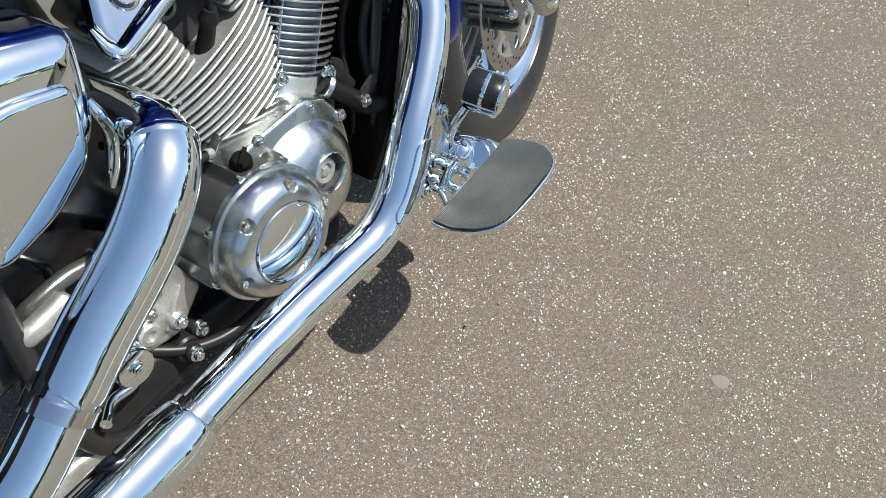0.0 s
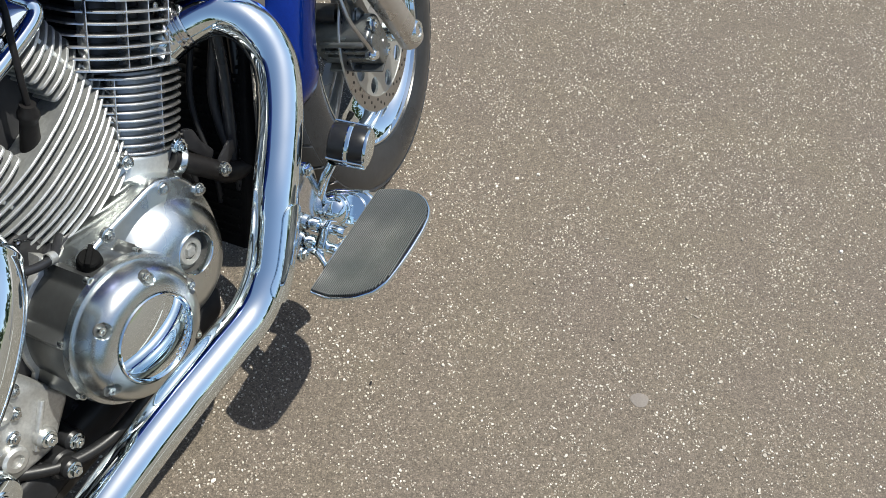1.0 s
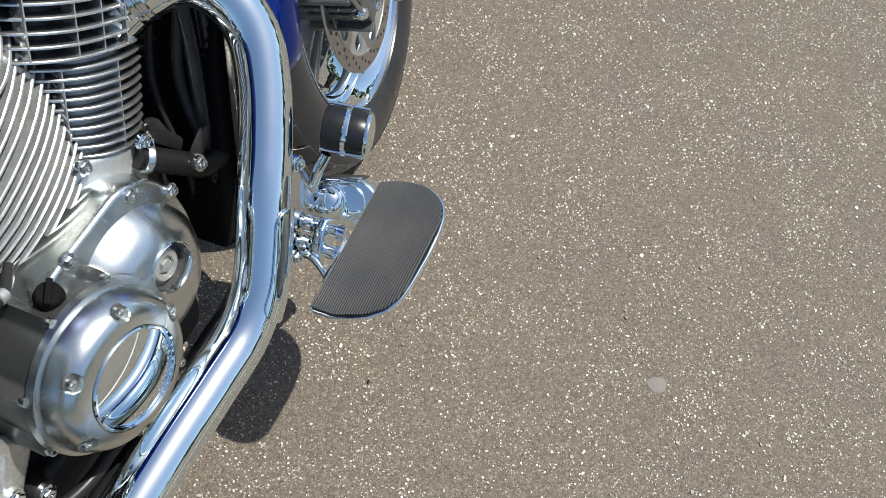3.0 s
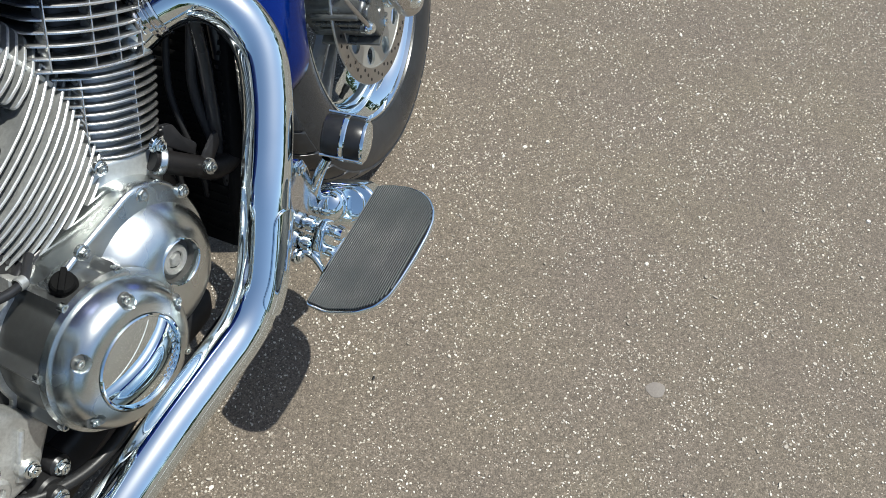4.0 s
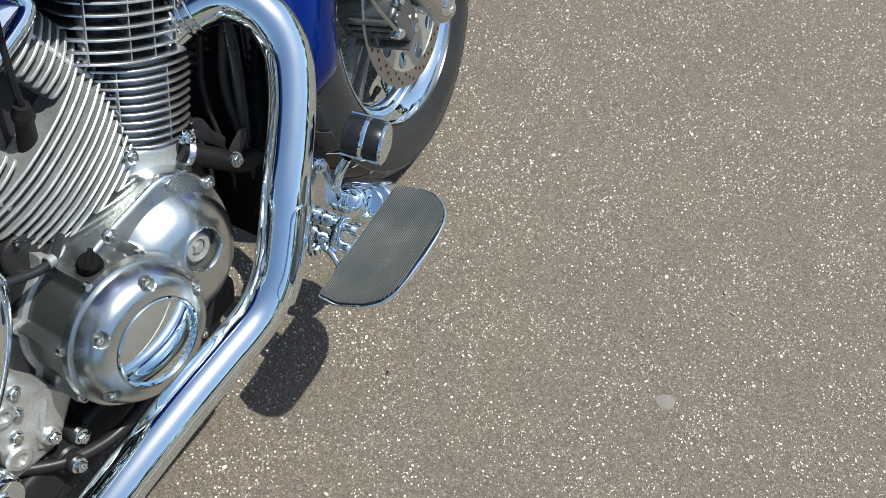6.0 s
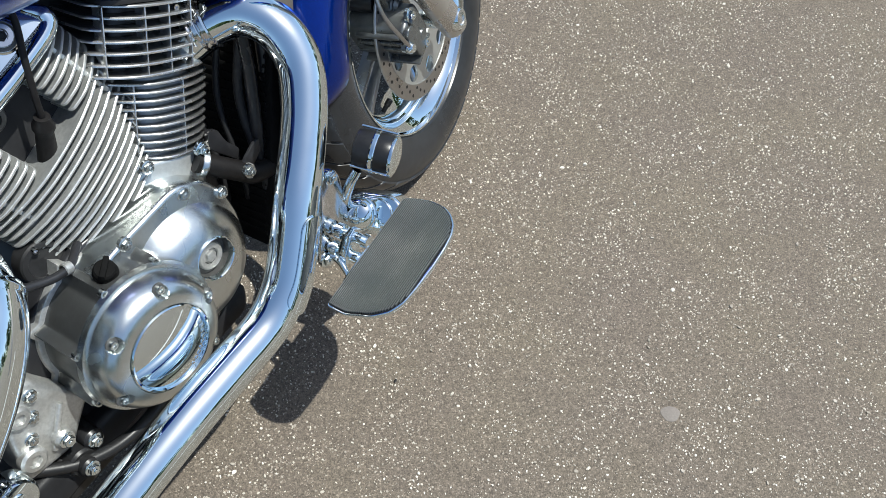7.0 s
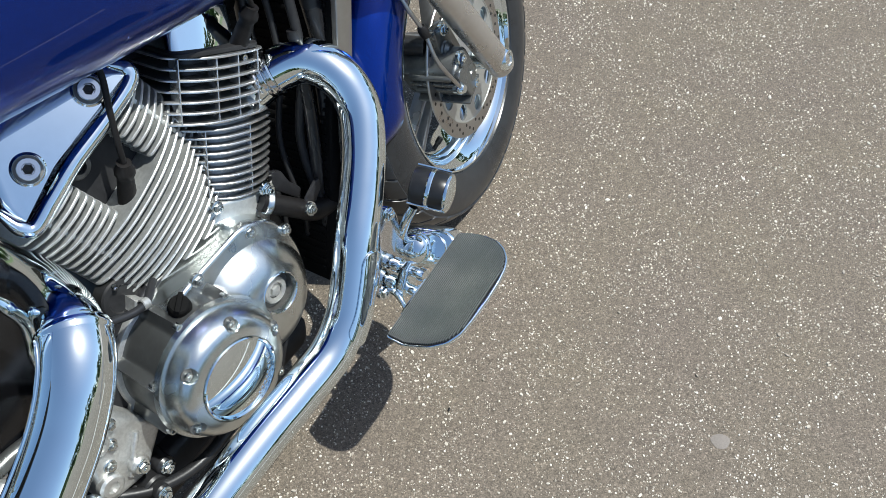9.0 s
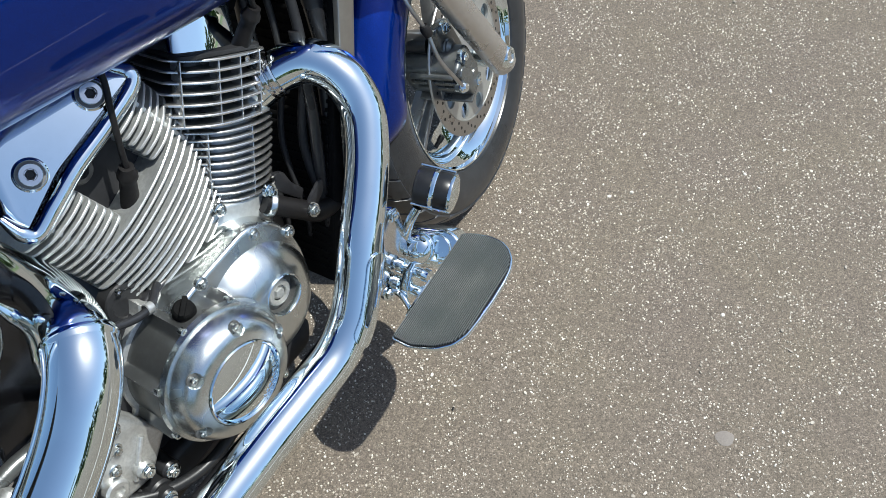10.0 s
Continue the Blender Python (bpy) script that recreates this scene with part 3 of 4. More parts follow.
bm = bmesh.new()
rings = []
for r in [0.002, 0.0705, 0.0715, 0.073] + [0.074 + 0.001 * i for i in range(33)] + [0.107, 0.108, 0.109, 0.1097, 0.1104, 0.1106, 0.1164, 0.119]:
    ring = []
    for k in range(480):
        y, z = r * cos(2 * pi * k / 480), r * sin(2 * pi * k / 480)
        h = clutch_height(r)
        if r > 0.075:
            d = min(math.hypot(y - by, z - bz) for by, bz in BOLTS)
            h = min(h, 0.1835 + max(0.0, d - 0.0112) * 9)
        ring.append(bm.verts.new(CLUTCH @ Vector((y, z, h))))
    rings.append(ring)
for a, b in zip(rings, rings[1:]):
    for k in range(480):
        j = (k + 1) % 480
        bm.faces.new((a[k], b[k], b[j], a[j]))
clutch = part("clutch_cover", bm, POLISHED, bike, "round polished clutch cover with recessed bolts", 50)
bm = bmesh.new()
lathe(bm, [(0.070, 0.190), (0.070, 0.1975), (0.0685, 0.1995), (0.066, 0.1995), (0.0648, 0.1962)] + [(0.0640 * (1 - k / 24), 0.2022 - 0.32 + sqrt(0.32 ** 2 - (0.0640 * (1 - k / 24)) ** 2)) for k in range(25)], CLUTCH, 96)
part("mirror_disc", bm, CHROME, clutch, "mirror-bright chrome disc")
for k in range(9):
    # a low raised mark of the maker along the rim, kept as plain bars
    bm = bmesh.new()
    a = radians(-78 + 9.2 * k)
    box(bm, (0.0072, 0.0042 + 0.0016 * (k % 3), 0.0022), CLUTCH @ Matrix.Rotation(a, 4, "Z") @ Matrix.Translation((0.0575, 0, 0.1972)) @ Matrix.Rotation(radians(10.3), 4, "Y"), 0.0008)
    part("raised_mark", bm, CHROME, clutch)
for by, bz in BOLTS:
    bm = bmesh.new()
    lathe(bm, [(0.0098, 0.182), (0.0098, 0.1842), (0.0, 0.1842)], CLUTCH @ Matrix.Translation((by, bz, 0)), 24)
    part("washer", bm, CORE, clutch)
    repeat("bolt", SOCKET_BOLT, clutch, CLUTCH @ Matrix.Translation((by, bz, 0.1842)))
CORNERS = [radians(a) for a in (96, 143, 190, 238, 52)]
wall = []
for k in range(240):
    a = 2 * pi * k / 240
    near = min(abs((a - c + pi) % (2 * pi) - pi) for c in CORNERS)
    r = 0.1120 + 0.0165 * max(0.0, 1 - near / 0.12) ** 1.15
    wall.append((r * cos(a), r * sin(a)))
bm = bmesh.new()
prism(bm, wall, 0.05, 0.146, CLUTCH, 0.003, 2)
part("clutch_housing", bm, CAST_SMOOTH, clutch)
bm = bmesh.new()
prism(bm, [(y * 1.08, z * 1.08) for y, z in wall], 0.040, 0.070, CLUTCH, 0.004, 2)
part("housing_flange", bm, CAST, clutch)
for c in CORNERS:
    repeat("bolt", SOCKET_BOLT, clutch, CLUTCH @ Matrix.Translation((0.1185 * cos(c), 0.1185 * sin(c), 0.146)))
# oil filler
FILL = along((0.106, -0.690, 0.391), (0.5, 0.02, 0.86)) @ Matrix.Scale(0.86, 4)
bm = bmesh.new()
lathe(bm, [(0.019, 0.0), (0.019, 0.022), (0.0165, 0.025), (0.0165, 0.033), (0.014, 0.036), (0.0, 0.036)], FILL, 28)
prism(bm, rounded([(-0.017, -0.004), (0.017, -0.004), (0.017, 0.004), (-0.017, 0.004)], 0.002), 0.033, 0.045, FILL @ Matrix.Rotation(radians(30), 4, "Z"), 0.0015)
part("oil_filler_cap", bm, PITCH, bike, "black plastic oil filler cap")


# ================= exhaust =================
FRONT_RUN = smooth_path([(0.03, -0.40, 0.52), (0.062, -0.362, 0.541), (0.10, -0.330, 0.545), (0.14, -0.318, 0.520), (0.17, -0.328, 0.478), (0.19, -0.361, 0.437), (0.207, -0.408, 0.394), (0.22, -0.457, 0.352), (0.229, -0.503, 0.303), (0.234, -0.545, 0.265), (0.235, -0.595, 0.243), (0.235, -0.665, 0.241), (0.236, -0.75, 0.242), (0.237, -0.85, 0.238), (0.238, -0.97, 0.228)], 120)
bm = bmesh.new()
tube(bm, FRONT_RUN, 0.0322, 120, 36)
f_pipe = part("front_exhaust_pipe", bm, CHROME, bike, "chrome front exhaust pipe with a heat shield")
bm = bmesh.new()
shell(bm, FRONT_RUN, 0.515, 0.675, 0.0328, 0.004, (1.0, 0.38, 0.22), 0.62)
part("heat_shield", bm, CHROME, f_pipe)
bm = bmesh.new()
tube(bm, [FRONT_RUN[-2], FRONT_RUN[-1], (0.238, -1.05, 0.222), (0.24, -1.3, 0.215), (0.24, -1.62, 0.21)], lambda u: 0.0345 + 0.011 * min(1, max(0, (u - 0.05) * 3)), 60, 36)
part("muffler", bm, CHROME, f_pipe)
bm = bmesh.new()
tube(bm, [(0.237, -0.948, 0.2298), (0.2375, -0.958, 0.229), (0.238, -0.968, 0.2282)], 0.0362, 3, 36)
part("clamp", bm, CHROME_DULL, f_pipe)
bm = bmesh.new()
lathe(bm, [(0.028, -0.020), (0.0335, -0.019), (0.0352, -0.016), (0.0352, -0.012), (0.0335, -0.010), (0.0335, -0.008), (0.0358, -0.006), (0.0358, -0.001), (0.0335, 0.001), (0.0335, 0.003), (0.0362, 0.005), (0.0362, 0.010), (0.033, 0.012)], along((0.056, -0.367, 0.541), (0.72, 0.66, 0.2)), 44)
part("ribbed_clamp", bm, CHROME_DULL, f_pipe)

REAR_RUN = smooth_path([(-0.04, -0.785, 0.536), (0.03, -0.790, 0.544), (0.100, -0.797, 0.555), (0.165, -0.811, 0.565), (0.2, -0.829, 0.556), (0.218, -0.856, 0.535), (0.225, -0.898, 0.502), (0.228, -0.943, 0.474), (0.231, -1.005, 0.440), (0.235, -1.08, 0.392), (0.238, -1.16, 0.345), (0.24, -1.28, 0.305)], 110)
bm = bmesh.new()
tube(bm, REAR_RUN, lambda u: 0.030 + 0.006 * min(1, max(0, u * 5 - 0.6)), 110, 36)
r_pipe = part("rear_exhaust_pipe", bm, CHROME, bike, "chrome rear exhaust pipe bent down and back")
bm = bmesh.new()
shell(bm, REAR_RUN, 0.335, 0.80, 0.0368, 0.004, (1, 0.1, 0.35), 1.9, blunt=True)
shield = part("heat_shield", bm, CHROME, r_pipe)
bm = bmesh.new()
tube(bm, REAR_RUN[36:40], lambda u: 0.0425 if 0.2 < u < 0.8 else 0.041, 6, 40)
part("lip", bm, CHROME, shield)
# a pressed seam down the shield and a rolled bead along its outer edge
def along_shield(i0, i1, radius, angle):
    out = []
    for q, t, u, v in frames_along(REAR_RUN)[i0:i1]:
        face = Vector((1, 0.1, 0.35))
        face = (face - t * face.dot(t)).normalized()
        out.append(q + (face * cos(angle) + t.cross(face) * sin(angle)) * radius)
    return out


bm = bmesh.new()
tube(bm, along_shield(39, 54, 0.0407, -0.25), lambda u: 0.0011 * (1 - 0.7 * u), 24, 8)
part("seam", bm, CORE, shield)
for turn in (-1.62, 1.62):
    bm = bmesh.new()
    tube(bm, along_shield(38, 86, 0.0408, turn), 0.0024, 60, 10)
    part("rolled_bead", bm, CHROME, shield)
bm = bmesh.new()
tube(bm, [REAR_RUN[-2], REAR_RUN[-1], (0.24, -1.4, 0.295), (0.24, -1.62, 0.29)], lambda u: 0.0365 + 0.009 * min(1, max(0, (u - 0.05) * 3)), 50, 36)
part("muffler", bm, CHROME, r_pipe)
bm = bmesh.new()
tube(bm, [(0.2345, -1.066, 0.4015), (0.235, -1.073, 0.397), (0.2352, -1.080, 0.392)], 0.0412, 3, 36)
part("clamp", bm, CHROME_DULL, r_pipe)

bm = bmesh.new()
tube(bm, [(0.118, -0.846, 0.612), (0.12, -0.843, 0.592), (0.12, -0.840, 0.570), (0.12, -0.844, 0.548), (0.12, -0.857, 0.520), (0.118, -0.866, 0.500)], lambda u: 0.0085 * (0.5 + 0.5 * min(1, 5 * min(u, 1 - u))), 26, 16)
part("trim_strip", bm, CHROME, bike, "curved chrome trim strip beside the rear exhaust")
# chrome side panel behind the rear cylinder
bm = bmesh.new()
panel = rounded([(-0.838, 0.71), (-0.845, 0.66), (-0.862, 0.588), (-0.95, 0.535), (-1.06, 0.51), (-1.12, 0.60), (-1.08, 0.72), (-0.94, 0.735)], 0.03, 5)
prism(bm, panel, 0.06, 0.165, SIDE, 0.035, 8)
side_panel = part("side_panel", bm, CHROME, bike, "large curved chrome side panel")
bm = bmesh.new()
mid_panel = sum(panel, Vector((0, 0))) / len(panel)
prism(bm, [mid_panel + (q - mid_panel) * 0.70 - Vector((0.0, 0.018)) for q in panel], 0.160, 0.176, SIDE, 0.010, 5)
part("inner_plate", bm, CHROME, side_panel)

# ================= tank =================
def smoothstep(a, b, v):
    u = min(1.0, max(0.0, (v - a) / (b - a)))
    return u * u * (3 - 2 * u)


def build_tank():
    bm = bmesh.new()
    rings = []
    n = 40
    for i in range(n):
        u = i / (n - 1)
        y = -1.30 + 1.16 * u
        swell = sqrt(max(0.0, 1 - (2 * u - 1) ** 4)) * 0.97 + 0.03
        wide = (0.155 - 0.115 * smoothstep(-0.74, -1.05, y)) * swell
        low = 0.700 + 0.185 * max(-0.2, min(0.6, -0.456 - y)) + 0.02 * (1 - swell)
        top = low + (0.235 + 0.05 * u) * swell + 0.03
        ring = []
        mid = low + 0.15
        for k in range(96):
            a = 2 * pi * k / 96
            c, z = cos(a), sin(a)
            hand = 1 if c >= 0 else -1
            if z >= 0:
                x = wide * (0.25 * (1 - z) + 0.75 * abs(c) ** 0.6) * hand
                h = z * (top - mid)
            else:
                x = wide * abs(c) ** 0.7 * hand
                h = -abs(z) ** 0.7 * (mid - low + 0.0178)
            ring.append(bm.verts.new((x, y, mid + h)))
        rings.append(ring)
    for a, b in zip(rings, rings[1:]):
        for k in range(96):
            j = (k + 1) % 96
            bm.faces.new((a[k], a[j], b[j], b[k]))
    bm.faces.new(rings[0][::-1])
    bm.faces.new(rings[-1])
    return part("fuel_tank", bm, BLUE, bike, "glossy metallic blue teardrop fuel tank", 60)


build_tank()

# ================= footboard and brake pedal =================
PA, PB, PC = Vector((0.299, -0.534, 0.256)), Vector((0.303, -0.345, 0.283)), Vector((0.408, -0.357, 0.295))
e1 = (PB - PA).normalized()
en = e1.cross(PC - PA).normalized()
en = en if en.z > 0 else -en
e2 = e1.cross(en)
BOARD = basis(PA, e2, e1, en)
spots = [(0.298, -0.535, 0.256), (0.303, -0.343, 0.283), (0.325, -0.338, 0.286), (0.350, -0.336, 0.290), (0.374, -0.339, 0.293), (0.392, -0.348, 0.294), (0.406, -0.362, 0.294), (0.413, -0.378, 0.293), (0.416, -0.400, 0.290), (0.416, -0.432, 0.285), (0.413, -0.468, 0.280), (0.409, -0.494, 0.275), (0.398, -0.513, 0.271), (0.375, -0.528, 0.267), (0.336, -0.538, 0.260)]
outline = [(BOARD.inverted() @ Vector(q)).to_2d() for q in spots]
outline = rounded(outline, 0.006, 3)
bm = bmesh.new()
prism(bm, outline, -0.0075, -0.002, BOARD, 0.0018, 3)
board = part("footboard", bm, CHROME, bike, "chrome-edged footboard with a ribbed black rubber mat")
centre = sum(outline, Vector((0, 0))) / len(outline)
inset = [centre + (q - centre) * (1 - 0.0022 / max(0.02, (q - centre).length)) for q in outline]
# Darker rubber than the ribs: the shade of the gaps, put into the colour.
bm = bmesh.new()
prism(bm, inset, -0.004, -0.0012, BOARD, 0.001)
mat = part("rubber_mat", bm, PAD, board)


def span_at(poly, x):
    """The lowest and highest y of an outline at x."""
    ys = []
    for a, b in zip(poly, poly[1:] + poly[:1]):
        if (a.x - x) * (b.x - x) < 0:
            ys.append(a.y + (b.y - a.y) * (x - a.x) / (b.x - a.x))
    return (min(ys), max(ys)) if len(ys) > 1 else None


x = min(q.x for q in inset) + 0.0035
while x < max(q.x for q in inset) - 0.002:
    ends = span_at(inset, x)
    if ends and ends[1] - ends[0] > 0.02:
        bm = bmesh.new()
        lo, hi = ends[0] + 0.002, ends[1] - 0.002
        prism(bm, [(x - 0.00082, lo), (x + 0.00082, lo), (x + 0.00082, hi), (x - 0.00082, hi)], -0.0014, 0.0018, BOARD, 0.0005, 1)
        ob = part("rib", bm, MAT, board)
    x += 0.0033

bm = bmesh.new()
plate = [(-0.386, 0.350), (-0.376, 0.332), (-0.380, 0.290), (-0.391, 0.240), (-0.420, 0.214), (-0.462, 0.205), (-0.468, 0.235), (-0.440, 0.285), (-0.412, 0.347)]
prism(bm, rounded(plate, 0.01, 4), 0.214, 0.224, SIDE, 0.003, 3)
mount = part("footboard_mount", bm, CHROME_DULL, bike, "chrome footboard mounting plate with pivots")
for y, z in ((-0.393, 0.340), (-0.457, 0.226)):
    repeat("bolt", HEX_CHROME, mount, side(0.224, y, z))
for y, z, x0, x1, r in ((-0.419, 0.255, 0.215, 0.288, 0.008), (-0.439, 0.235, 0.215, 0.290, 0.009)):
    bm = bmesh.new()
    lathe(bm, [(0, x0), (r, x0), (r, x0 + 0.012), (r * 1.5, x0 + 0.014), (r * 1.5, x0 + 0.026), (r, x0 + 0.028), (r, x1 - 0.012), (r * 1.35, x1 - 0.010), (r * 1.2, x1), (0, x1)], side(0, y, z), 20)
    pivot = part("pivot", bm, CHROME, mount)
    bm = bmesh.new()
    prism(bm, circle(r * 1.75, 6), x0 + 0.036, x0 + 0.048, side(0, y, z) @ Matrix.Rotation(0.3, 4, "Z"), 0.0015)
    part("nut", bm, CHROME, pivot)
bm = bmesh.new()
box(bm, (0.036, 0.030, 0.016), side(0.257, -0.430, 0.244) @ Matrix.Rotation(radians(40), 4, "Z"), 0.003)
part("clevis", bm, CHROME, mount)
bm = bmesh.new()
box(bm, (0.05, 0.07, 0.014), BOARD @ Matrix.Translation((0.012, 0.075, -0.018)), 0.004)
part("board_bracket", bm, CHROME, mount)
bm = bmesh.new()
tube(bm, [(0.236, -0.452, 0.232), (0.252, -0.455, 0.236), (0.268, -0.462, 0.226), (0.276, -0.468, 0.214)], lambda u: 0.006 - 0.002 * u, 16, 12)
part("spring_hook", bm, CHROME, mount)

# brake pivot: a rounded housing with a domed cap on its face
case_out = Vector((0.25, -0.70, 0.67)).normalized()
case_way = Vector((0.95, 0.0, 0.20))
case_way = (case_way - case_out * case_way.dot(case_out)).normalized()
CASE = basis(Vector((0.228, -0.368, 0.240)), case_way, case_out.cross(case_way), case_out)


def stadium(r, long, n=14):
    """A slot shape from the origin along x."""
    ring = [(long + r * cos(-pi / 2 + pi * k / n), r * sin(-pi / 2 + pi * k / n)) for k in range(n + 1)]
    return ring + [(-r * cos(-pi / 2 + pi * k / n), -r * sin(-pi / 2 + pi * k / n)) for k in range(n + 1)]


bm = bmesh.new()
prism(bm, stadium(0.032, 0.036), -0.045, 0.0, CASE, 0.007, 5)
casing = part("brake_pivot_housing", bm, CHROME, bike, "chrome brake pivot housing with a domed cap")
bm = bmesh.new()
prism(bm, stadium(0.0262, 0.026), -0.002, 0.0055, CASE, 0.004, 5)
part("raised_face", bm, CHROME, casing)
bm = bmesh.new()
lathe(bm, [(0.0262, 0.002), (0.0262, 0.008), (0.0252, 0.0095)] + [(0.0242 * cos(radians(9 * k)), 0.0090 + 0.017 * sin(radians(9 * k))) for k in range(11)], CASE, 44)
part("domed_cap", bm, CHROME, casing)

# brake pedal: a short drum of rubber in a chrome frame
PEG = along((0.264, -0.331, 0.348), (0.91, 0.30, -0.28), (-0.36, 0.80, 0.48))
bm = bmesh.new()
lathe(bm, [(0.0, -0.029), (0.024, -0.029), (0.0275, -0.0275), (0.0295, -0.022), (0.0302, -0.012), (0.0298, -0.0035), (0.0, -0.0035)], PEG, 40)
lathe(bm, [(0.0, 0.0035), (0.0298, 0.0035), (0.0302, 0.012), (0.0295, 0.020), (0.0280, 0.0245), (0.0, 0.0245)], PEG, 40)
peg = part("brake_pedal", bm, PAD, bike, "black rubber brake pedal pad with chrome trim")
bm = bmesh.new()
lathe(bm, [(0.0, -0.0036), (0.0308, -0.0036), (0.0318, -0.0022), (0.0318, 0.0022), (0.0308, 0.0036), (0.0, 0.0036)], PEG, 40)
part("trim_ring", bm, CHROME, peg)
bm = bmesh.new()
lathe(bm, [(0.0, 0.024), (0.0292, 0.024), (0.0298, 0.026), (0.0292, 0.0285), (0.024, 0.032), (0.012, 0.0345), (0.0, 0.035)], PEG, 40)
part("end_cap", bm, CHROME, peg)
for s in (-1, 1):
    bm = bmesh.new()
    tube(bm, [PEG @ Vector((-0.0085, s * 0.0305, z)) for z in (-0.028, -0.025, 0.0, 0.021, 0.025)], 0.0018, 20, 10)
    part("trim_bar", bm, CHROME, peg)
bm = bmesh.new()
box(bm, (0.020, 0.050, 0.058), PEG @ Matrix.Translation((0.024, 0.0, -0.002)), 0.004)
part("cradle", bm, CHROME, peg)
bm = bmesh.new()
tube(bm, [(0.215, -0.372, 0.252), (0.222, -0.380, 0.280), (0.236, -0.374, 0.312), (0.246, -0.360, 0.332)], 0.0075, 24, 14)
part("lever", bm, CHROME, peg)

# ================= front wheel =================
WS = WHEEL_M @ SIDE
bm = bmesh.new()
tread = [(0.214, -0.050), (0.221, -0.060), (0.238, -0.067), (0.260, -0.069), (0.280, -0.065), (0.297, -0.058), (0.312, -0.044), (0.320, -0.024), (0.3235, 0.0)]
prof = tread + [(r, -h) for r, h in tread[-2::-1]]
lathe(bm, prof + [(0.206, 0.04), (0.206, -0.04)], WS, 120, True)
tyre = part("front_wheel", bm, TYRE, bike, "front wheel with black tyre and chrome-lipped cast rim")
# raised tread blocks with dusty grooves between them
bm = bmesh.new()
lathe(bm, [(r + 0.0006, h * 1.004) for r, h in prof[6:-6]], WS, 120)
part("tread_base", bm, GROOVE, tyre)


def tread_block(hand):
    curve = [Vector(q) for q in ((0.3235, 0.0), (0.3205, 0.022), (0.3125, 0.043), (0.2985, 0.057))]
    bm = bmesh.new()
    rows = []
    us, vs = (0.04, 0.07, 0.3, 0.55, 0.8, 0.95, 0.98), (0.0, 0.04, 0.35, 0.65, 0.96, 1.0)
    for i, u in enumerate(us):
        k = min(2, int(u * 3))
        q = curve[k].lerp(curve[k + 1], u * 3 - k)
        slope = (curve[k + 1] - curve[k]).normalized()
        out = Vector((slope.y, -slope.x))
        row = []
        for j, v in enumerate(vs):
            edge = i in (0, len(us) - 1) or j in (0, len(vs) - 1)
            p = q + out * (-0.002 if edge else 0.0036)
            a = (v - 0.5) * 2 * pi / 34 * 0.93 + 0.13 * u
            row.append(bm.verts.new((p.x * cos(a), p.x * sin(a), p.y * hand)))
        rows.append(row)
    for a, b in zip(rows, rows[1:]):
        for j in range(len(vs) - 1):
            f = (a[j], a[j + 1], b[j + 1], b[j])
            bm.faces.new(f if hand < 0 else f[::-1])
    return mesh_of("tread_block", bm, TYRE)


for hand in (-1, 1):
    block = tread_block(hand)
    for k in range(34):
        repeat("tread_block", block, tyre, WS @ Matrix.Rotation(2 * pi * k / 34, 4, "Z"))
bm = bmesh.new()
lathe(bm, [(0.188, -0.052), (0.205, -0.057), (0.216, -0.058), (0.217, -0.054), (0.208, -0.050), (0.196, -0.040), (0.186, -0.02), (0.186, 0.02), (0.196, 0.040), (0.208, 0.050), (0.217, 0.054), (0.2158, 0.0585), (0.2125, 0.0580), (0.2100, 0.0520), (0.2070, 0.0430), (0.1990, 0.0330), (0.1880, 0.0250), (0.1820, 0.0120), (0.1800, 0.0), (0.180, -0.034)], WS, 96, True)
part("rim", bm, CHROME, tyre)
for k in range(5):
    bm = bmesh.new()
    m = WS @ Matrix.Rotation(radians(206 + 72 * k), 4, "Z")
    for s in (-1, 1):
        prism(bm, [(0.04, s * 0.006), (0.185, s * 0.017), (0.185, s * 0.029), (0.04, s * 0.017)], -0.012, 0.012, m, 0.004, 2)
    part("spoke", bm, WHEEL, tyre)
bm = bmesh.new()
lathe(bm, [(0.0, -0.07), (0.035, -0.07), (0.042, -0.06), (0.046, -0.02), (0.046, 0.02), (0.042, 0.052), (0.052, 0.056), (0.052, 0.062), (0.03, 0.068), (0.0, 0.075)], WS, 40)
part("hub", bm, WHEEL, tyre)
bm = bmesh.new()
lathe(bm, [(0.0045, 0.0), (0.0045, 0.012), (0.006, 0.014), (0.006, 0.026), (0.0, 0.027)], WHEEL_M @ along((0.012, -0.123, -0.124), (0.5, 0.6, 0.62)), 12)
part("valve", bm, RUBBER, tyre)


def brake_disc():
    bm = bmesh.new()
    # outer braking ring
    lathe(bm, [(0.1205, 0.0635), (0.1205, 0.0685), (0.1485, 0.0685), (0.150, 0.067), (0.150, 0.065), (0.1485, 0.0635)], WS, 120, True)
    ob = part("brake_disc", bm, STEEL, tyre, "drilled steel brake disc")
    return ob


disc = brake_disc()
